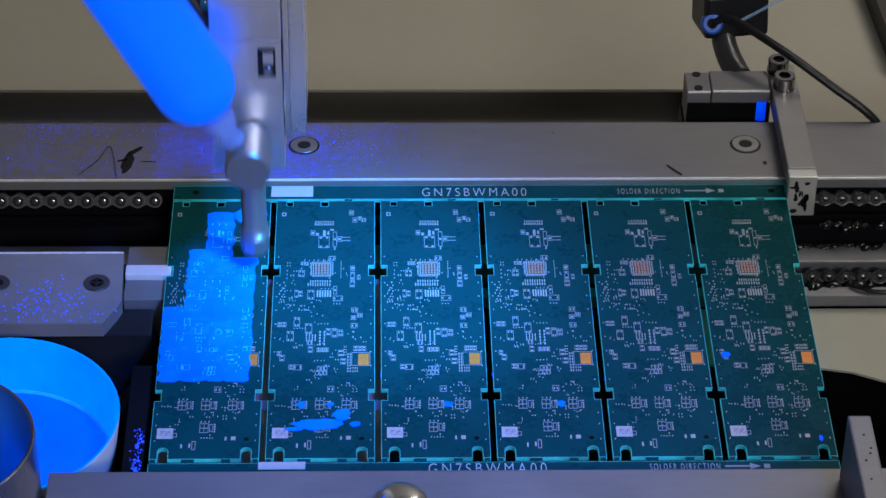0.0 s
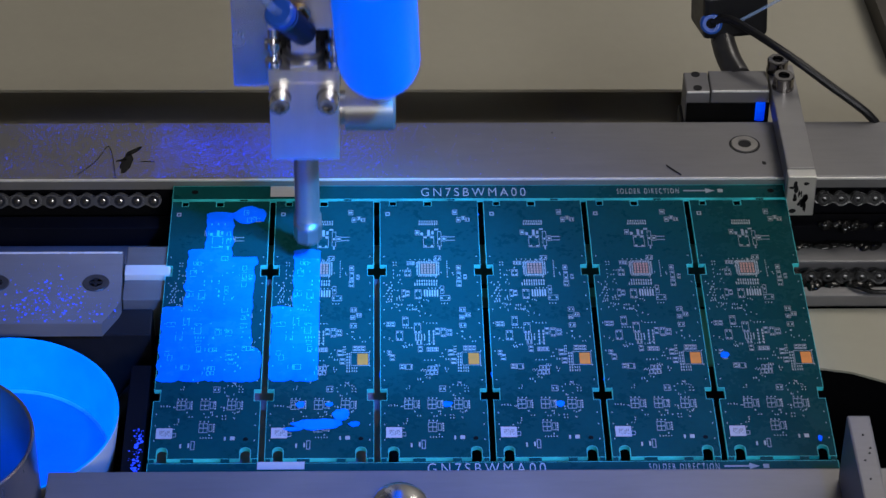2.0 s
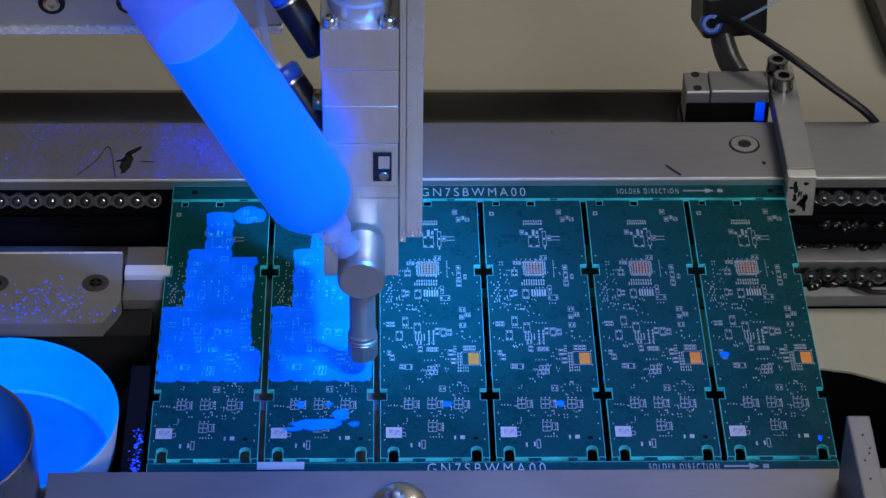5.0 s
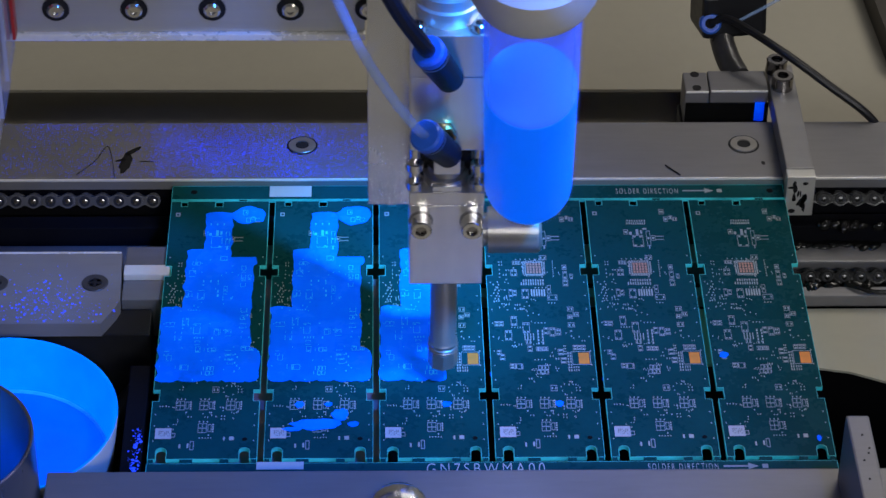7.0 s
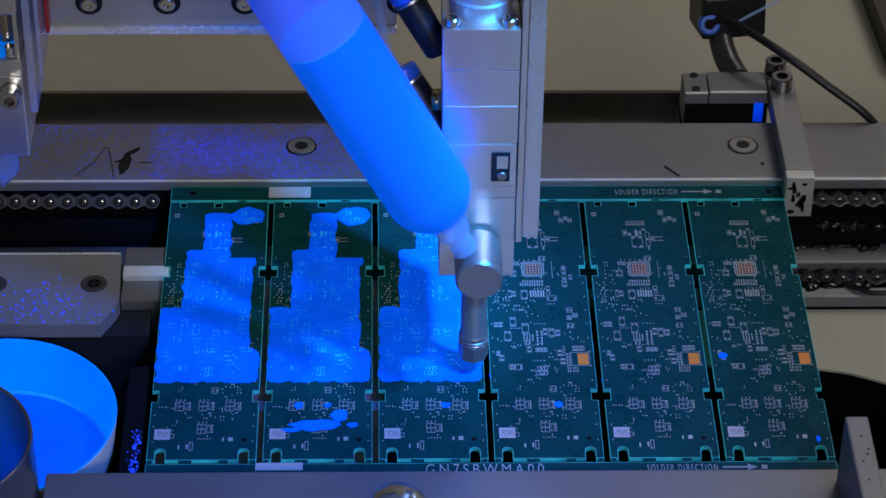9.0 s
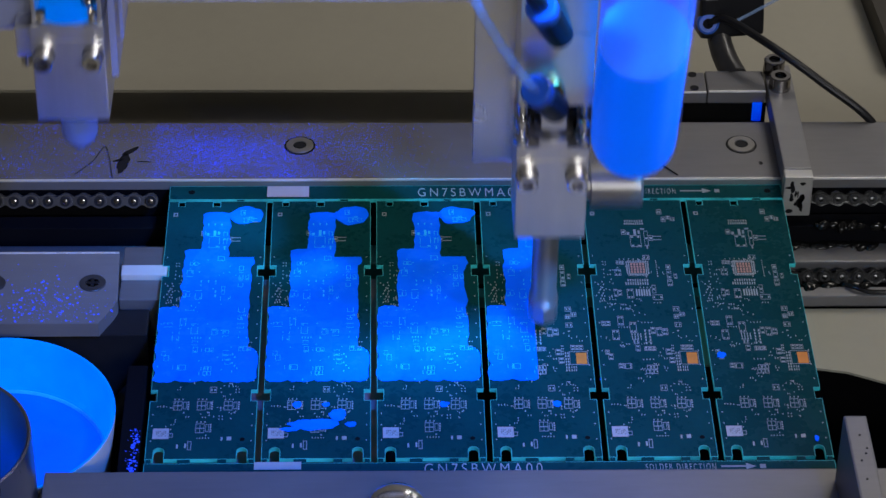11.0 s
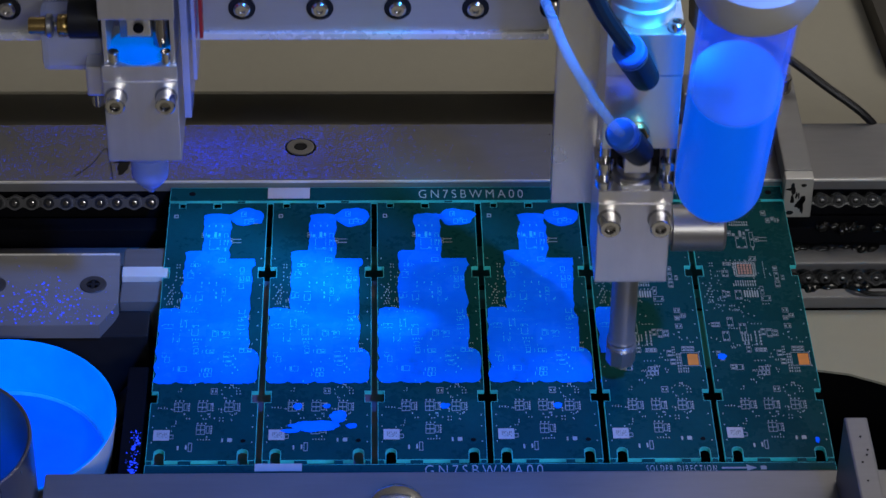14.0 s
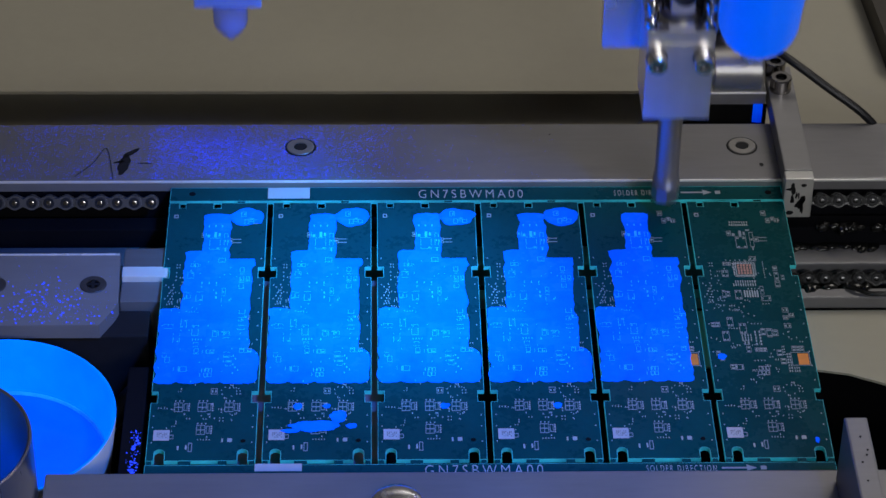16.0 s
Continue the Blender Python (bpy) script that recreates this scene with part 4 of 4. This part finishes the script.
def head_a():
    h = thing("dispensing_head", "steel dispensing head with a tilted syringe of blue lacquer", "dispenser", at=HOME)
    part("nozzle_tip", lathe([(0, 0.0036), (0.0006, 0.0044), (0.0012, 0.0053), (0.0072, 0.0053)], (0, 0, 0), (0, 0, 1), 8), GUN, h, "hexagonal nozzle tip")
    part("nozzle", lathe([(0, 0.0049), (0.001, 0.0052), (0.0014, 0.0049), (0.0022, 0.0053), (0.0026, 0.0049), (0.0040, 0.0052), (0.005, 0.0046), (0.0392, 0.0046)], (0, 0, 0.0072), (0, 0, 1), 32), GUN, h, "slim steel nozzle tube")
    part("nozzle_block", box(-0.0122, 0.0125, -0.013, 0.0125, 0.0464, 0.0796, 0.0004), BLOCK, h)
    screws(h, ((-0.0084, -0.013, 0.0735), (0.0086, -0.013, 0.0735)), 0.0036, 0.0062, (90, 0, 0))
    part("flange", box(-0.0124, 0.0127, -0.0128, 0.0125, 0.0797, 0.0848, 0.0003), BLOCK, h)
    part("valve_core", box(-0.0085, 0.0085, -0.003, 0.012, 0.0849, 0.1018, 0.0004), BLACK, h)
    for x in (-0.0105, 0.0108):
        part("spacer", rod((x, -0.0085, 0.0849), (x, -0.0085, 0.1018), 0.0019), BRIGHT, h)
    part("ring_nut", lathe([(0, 0.0075), (0.003, 0.0075), (0.0035, 0.006), (0.006, 0.006)], (0, -0.004, 0.0849), (0, -0.004, 1), 28), NICKEL, h)
    part("centre_nut", box(-0.0042, 0.0046, -0.0112, -0.0040, 0.0912, 0.0985, 0.0004), BLOCK, h, "bright square nut")
    part("centre_nut", box(-0.0046, 0.0050, -0.0122, -0.0060, 0.0849, 0.0868, 0.0003), BLOCK, h, "bright flat nut")
    for x in (-0.0105, 0.0108):
        for z in (0.0849, 0.0925):
            part("collar", lathe([(0, 0.0024), (0.0004, 0.0030), (0.0030, 0.0030), (0.0034, 0.0024)], (x, -0.0098, z), (x, -0.0098, 1), 20), BRIGHT, h)
    part("valve_body", box(-0.0122, 0.0128, -0.0125, 0.0125, 0.1019, 0.1309, 0.0004), BLOCK, h)
    part("upper_body", box(-0.0124, 0.0130, -0.0128, 0.0125, 0.1311, 0.147, 0.0004), BLOCK, h)
    part("brass_nut", rod((-0.001, -0.0124, 0.1095), (-0.001, -0.0160, 0.1095), 0.0042, 6), BRASS, h, "brass hexagon nut")
    slot = part("slot", box(0.0131, 0.0137, 0.0040, 0.0102, 0.0872, 0.0988, 0.0002), BLACK, h, "dark window in the valve body")
    part("tab", box(0.01372, 0.0139, 0.0058, 0.0095, 0.0925, 0.0975, 0.0001), BLOCK, slot, "bright metal tab")
    part("latch", rod((0.01372, 0.0076, 0.0895), (0.0142, 0.0076, 0.0895), 0.0017, 12), NICKEL, slot)
    for z in (0.1016, 0.1165):
        part("seam", box(0.0129, 0.01305, -0.0122, 0.0122, z, z + 0.0004, 0), STEEL, h, "bright seam between the bodies")
    part("side_plate", box(0.0127, 0.0131, -0.0125, 0.0123, 0.0850, 0.1017, 0.0001), BLOCK, h)
    part("knob", lathe([(0, 0.0095), (0.002, 0.0105), (0.006, 0.0105), (0.0066, 0.0095), (0.010, 0.0095), (0.0105, 0.0075), (0.02, 0.0075)], (0, 0, 0.147), (0, 0, 1), 32), STEEL, h, "ribbed adjusting knob")
    screws(h, ((-0.0095, -0.0095, 0.147), (0.0100, -0.0095, 0.147), (0.0100, 0.0090, 0.147)), 0.0026, 0.003, (0, 0, 0))
    plate = part("bracket_plate", box(-0.0262, 0.0130, 0.0128, 0.0150, 0.0610, 0.230, 0.0003), PLATE, h, "tall brushed bracket plate")
    part("bracket_rib", box(-0.0262, 0.0135, 0.0151, 0.0205, 0.0635, 0.230, 0.0003), PLATE, h)
    part("bracket_edge", box(-0.0112, -0.0094, 0.0100, 0.0127, 0.0660, 0.230, 0.0003), EDGE, h)
    # side port that feeds from the syringe
    part("port", lathe([(0, 0.0058), (0.002, 0.0058), (0.002, 0.0080), (0.0192, 0.0080), (0.0202, 0.0072), (0.0202, 0)], (0.0126, 0, 0.0598), (1, 0, 0.0598), 40), GUN, h, "round steel feed port")
    c = Vector((0.0268, -0.0175, 0.0930))
    d = Vector((-0.036, -0.4835, 0.8746)).normalized()
    r = 0.0152
    root = c - d * 0.0145
    part("luer", lathe([(0, 0.0044), (0.003, 0.0044), (0.0032, 0.0036), (0.007, 0.0040), (0.0072, 0.0054), (0.0125, 0.0064)], root - d * 0.0125, root + d, 24), TUBE, h, "clear plastic luer tip")
    dome = [(0.0148 - r * math.cos(a) if a else 0.0, r * math.sin(a)) for a in [math.pi / 2 * k / 10 for k in range(11)]]
    barrel = part("syringe", lathe([(x, y) for x, y in dome] + [(0.152, r + 0.0004), (0.152, r - 0.0006)], root, root + d, 56), BARREL, h, "clear syringe barrel")
    # fluid up to its level
    length = 0.083
    fl = [(max(0, x - 0.0) + 0.0006, y * 0.955) for x, y in dome] + [(length, r * 0.955)]
    part("fluid", lathe(fl, root, root + d, 56), FLUID, barrel, "blue glowing lacquer")
    part("residue", lathe([(length + 0.0005, r * 0.955), (0.150, r * 0.96)], root, root + d, 56, False), RESIDUE, barrel, "thin film of blue lacquer inside the barrel")
    part("fluid_surface", lathe([(0, r * 0.95), (0.0025, r * 0.95), (0.001, r * 0.6), (0.0005, 0)], root + d * length, root + d * (length + 1), 48), FLUIDTOP, barrel, "pale blue surface of the lacquer")
    top = root + d * 0.150
    cap = part("cap", lathe([(0, r + 0.0008), (0.0, r + 0.0035), (0.004, r + 0.0045), (0.018, r + 0.0040), (0.022, r), (0.022, 0)], top, top + d, 40), WHITEPLASTIC, barrel, "white plastic cap")
    part("lug", moved(box(-0.012, 0.012, -0.006, 0.006, -0.004, 0.004, 0.001), Matrix.Translation(top + d * 0.008 + Vector((0.021, 0.004, 0.0)))), WHITEPLASTIC, barrel)
    push_fitting(h, (0.001, -0.0125, 0.1000), (-0.0060, -0.0235, 0.1145), ((-0.0195, -0.034, 0.140), (-0.0305, -0.038, 0.165), (-0.0415, -0.036, 0.20), (-0.050, -0.02, 0.26)), True)
    push_fitting(h, (0.001, -0.0130, 0.1300), (-0.0055, -0.0235, 0.1465), ((-0.018, -0.032, 0.172), (-0.028, -0.036, 0.20), (-0.03, -0.03, 0.25)), False)
    part("lift_body", box(-0.0115, 0.0125, -0.012, 0.0125, 0.167, 0.26, 0.0004), BLOCK, h)
    return h


OFFSET = Vector((-0.1655, 0.0300, 0.0545))


def head_b():
    """The second head, parked higher on the same beam."""
    h = thing("parked_head", "raised steel dispensing head wet with blue lacquer", "dispenser", at=Vector(HOME) + OFFSET)
    part("nozzle_tip", lathe([(0, 0.0013), (0.0012, 0.0018), (0.0025, 0.0034), (0.006, 0.0060), (0.008, 0.0066), (0.0160, 0.0067), (0.0165, 0.005), (0.0170, 0.005)], (0, 0, 0), (0, 0, 1), 28), CONE, h, "short clear conical nozzle")
    part("nozzle_seat", lathe([(0, 0.0050), (0.0046, 0.0052)], (0, 0, 0.0171), (0, 0, 1), 28), BLOCK, h)
    part("nozzle_block", box(-0.0126, 0.0124, -0.013, 0.0125, 0.0218, 0.0545, 0.0004), BLOCK, h)
    screws(h, ((-0.0085, -0.013, 0.0486), (0.0083, -0.013, 0.0486)), 0.0034, 0.0064, (90, 0, 0))
    part("flange", box(-0.0128, 0.0126, -0.0128, 0.0125, 0.0546, 0.0606, 0.0003), BLOCK, h)
    part("lacquer_pool", lathe([(0, 0.0112), (0.0008, 0.0108), (0.0018, 0.0085), (0.0026, 0.005), (0.0028, 0)], (0, -0.0008, 0.0607), (0, -0.0008, 1), 36), LACQUER, h, "blue glowing lacquer run over the flange")
    for x in (-0.0088, 0.0088):
        part("spacer", rod((x, -0.0100, 0.0608), (x, -0.0100, 0.0650), 0.0019), BRIGHT, h)
    for x in (-0.0120, 0.0105):
        part("cheek", box(x, x + 0.0015, -0.0110, 0.0118, 0.0607, 0.0788, 0.0003), BLOCK, h)
    part("piston", rod((0.0072, -0.004, 0.0640), (0.0072, -0.004, 0.0785), 0.0030), CHROME, h, "small dark piston")
    part("valve_core", box(-0.0072, 0.0072, 0.000, 0.012, 0.0638, 0.0788, 0.0004), GUN, h)
    part("valve_body", box(-0.0128, 0.0126, -0.0128, 0.0125, 0.0789, 0.145, 0.0004), BLOCK, h)
    part("lug", box(-0.0040, 0.0040, -0.0075, -0.0005, 0.0690, 0.0785, 0.0004), BLOCK, h, "bright square lug")
    part("nut", rod((0, -0.0076, 0.0730), (0, -0.0092, 0.0730), 0.0018, 12), DARK, h)
    part("shutter", box(0.0142, 0.0166, -0.0125, 0.010, 0.0395, 0.145, 0.0003), PLEXI, h, "blue-lit clear shutter plate")
    part("shutter", box(0.0175, 0.0188, -0.008, 0.012, 0.0520, 0.145, 0.0003), PLEXI, h, "clear shutter plate")
    part("marker", box(0.0192, 0.0204, 0.005, 0.0105, 0.0600, 0.145, 0.0002), RED, h, "red marker strip")
    part("solenoid", rod((-0.013, -0.002, 0.0730), (-0.0235, -0.002, 0.0730), 0.0070), RUBBER, h, "black solenoid body")
    part("knob", rod((-0.0236, -0.002, 0.0700), (-0.0275, -0.002, 0.0700), 0.0038, 6), BRASS, h, "brass hexagon")
    part("knob", rod((-0.0276, -0.002, 0.0700), (-0.0290, -0.002, 0.0700), 0.0012), NICKEL, h)
    part("knob", lathe([(0, 0.0036), (0.0005, 0.0040), (0.0018, 0.0040), (0.0022, 0.0036)], (-0.0291, -0.002, 0.0700), (-1, -0.002, 0.0700), 24), NICKEL, h, "knurled lock ring")
    part("knob", rod((-0.0314, -0.002, 0.0700), (-0.0372, -0.002, 0.0700), 0.0029), BRASS, h, "brass adjusting stem")
    part("side_cover", box(-0.0345, -0.0135, 0.0015, 0.0120, 0.0490, 0.0720, 0.0025), PLEXI, h, "pale clear cover")
    part("side_clamp", box(-0.0190, -0.0132, -0.006, 0.004, 0.0440, 0.0560, 0.0008), BLOCK, h)
    part("clamp_screw", rod((-0.0160, -0.002, 0.0380), (-0.0160, -0.002, 0.0438), 0.0020), BRIGHT, h)
    return h


def cross_beam():
    b = thing("cross_beam", "steel linear guide beam with countersunk screws", "beam", at=HOME)
    part("guide_face", box(-0.262, -0.027, 0.0450, 0.058, 0.1112, 0.150, 0.0005), STEEL, b)
    part("guide_lip", box(-0.262, -0.027, 0.0435, 0.058, 0.1084, 0.1110, 0.0004), EDGE, b, "bright bare lower edge")
    part("back_bar", box(-0.262, -0.027, 0.0585, 0.085, 0.112, 0.20, 0.001), RAIL, b)
    me = mesh("screw", lathe([(0, 0.0029), (0.0012, 0.0029), (0.002, 0.0022), (0.002, 0.0012), (0.0012, 0.0011), (0.0012, 0)], (0, 0, 0), (0, 0, 1), 20), BRIGHT)
    # Black disc on the face, painting the shade of the counterbore.
    ring = mesh("recess", lathe([(0, 0.0047), (0.00015, 0.0047), (0.00015, 0)], (0, 0, 0), (0, 0, 1), 20), BLACK)
    for k in range(9):
        s = shared("screw", me, b)
        s.matrix_basis = pose(-0.0258 - 0.0266 * k, 0.0449, 0.1205, 90, 0, 0)
        shared("recess", ring, s)
    for k in range(3):
        part("print_bar", box(-0.182 + 0.0005 * k, -0.160 - 0.002 * k, 0.04485, 0.04495, 0.1250 - 0.003 * k, 0.1262 - 0.003 * k, 0), NICKEL, b, "faint printed line")
    return b


# one working cycle of the nozzle: moment, x from the first board's middle, y
TURN = ((0.0, 14.4, 33.3), (0.1, 15.3, 4.4), (0.2, 15.1, -18.4), (0.3, 15.1, -27.0), (0.5, 14.8, -28.5), (0.8, 15.0, -28.9), (0.9, 16.7, -23.6),
        (1.0, 27.3, -1.8), (1.1, 25.8, 5.5), (1.2, 24.6, 3.0), (1.3, 26.4, -10.1), (1.4, 27.4, -31.6), (1.5, 28.8, -34.0), (1.6, 32.0, -35.4), (1.7, 32.6, -32.0),
        (1.8, 34.3, -12.0), (1.9, 34.6, 17.0), (2.0, 34.2, 39.9), (2.1, 38.2, 52.3), (2.2, 40.0, 62.6), (2.3, 40.0, 65.5), (2.4, 40.7, 50.8), (2.5, 40.6, 20.4),
        (2.6, 41.2, -7.3), (2.7, 41.0, -31.2))
TURN2 = ((2.8, 43.6, -33.2), (2.9, 47.8, -32.4), (3.0, 48.9, -24.7), (3.1, 48.9, 19.1), (3.2, 48.7, 39.5), (3.3, 50.5, 43.5), (3.4, 51.6, 66.0), (3.5, 52.1, 68.8),
         (3.6, 52.1, 68.6), (3.7, 52.6, 55.5), (3.8, 53.3, 57.0), (3.9, 53.6, 57.2), (4.0, 53.9, 57.2), (4.1, 53.8, 54.5))


def turning(phase):
    """The head's turn about its upright axis within the cycle, in degrees."""
    if phase < 0.88 or phase > 3.94:
        return -90
    if phase < 1.12:
        return -90 + 90 * (phase - 0.88) / 0.24
    if phase > 3.82:
        return -90 * (phase - 3.82) / 0.12
    return 0


def way():
    """(seconds, place, turn) of the head over the whole clip."""
    out = []
    for k in range(4):
        for phase, x, y in TURN + TURN2:
            t = CYCLE * k + phase
            if t <= 16.001:
                out.append((t, Vector((-0.1 + PITCH * k + x / 1000, y / 1000, 0.007)), turning(phase)))
                for extra in ((0.05,) if phase in (0.9, 3.8) else ()):
                    nxt = dict((p, (a, b)) for p, a, b in TURN + TURN2)[round(phase + 0.1, 1)]
                    out.append((t + extra, Vector((-0.1 + PITCH * k + (x + nxt[0]) / 2000, (y + nxt[1]) / 2000, 0.007)), turning(phase + extra)))
    return out


def motions():
    rows = way()
    walk(HEAD_A, [(t, Matrix.Translation(p) @ pose(0, 0, 0, 0, 0, a)) for t, p, a in rows])
    walk(HEAD_B, [(t, Matrix.Translation(p + OFFSET)) for t, p, a in rows])
    walk(BEAM, [(t, Matrix.Translation(p)) for t, p, a in rows])
    for patch, t, top in RISING:
        low, high = pose(0, 0, -0.0009), pose(0, 0, top)
        walk(patch, [(0.0, low), (max(t - 0.07, 0.02), low), (t, high), (16.0, high)] if t < 15.95 else [(0.0, low), (t - 0.07, low), (max(t, 16.0), high)])


enclosure()
base_tray()
side_cover()
far_rail()
chain("roller_chain", -0.2352, -0.1165, 0.0778, -0.0025)
chain("roller_chain", 0.131, 0.235, 0.0778, -0.0025, metal=GRIME)
chain("roller_chain", 0.118, 0.235, 0.0540, -0.0225, metal=GRIME)
lower_rail()
grime()
near_rail()
near_post()
stop_arm()
sensor()
stopper()
cups()
panel()
for number in range(5):
    coating(number)
old_lacquer()
HEAD_A, HEAD_B, BEAM = head_a(), head_b(), cross_beam()
motions()
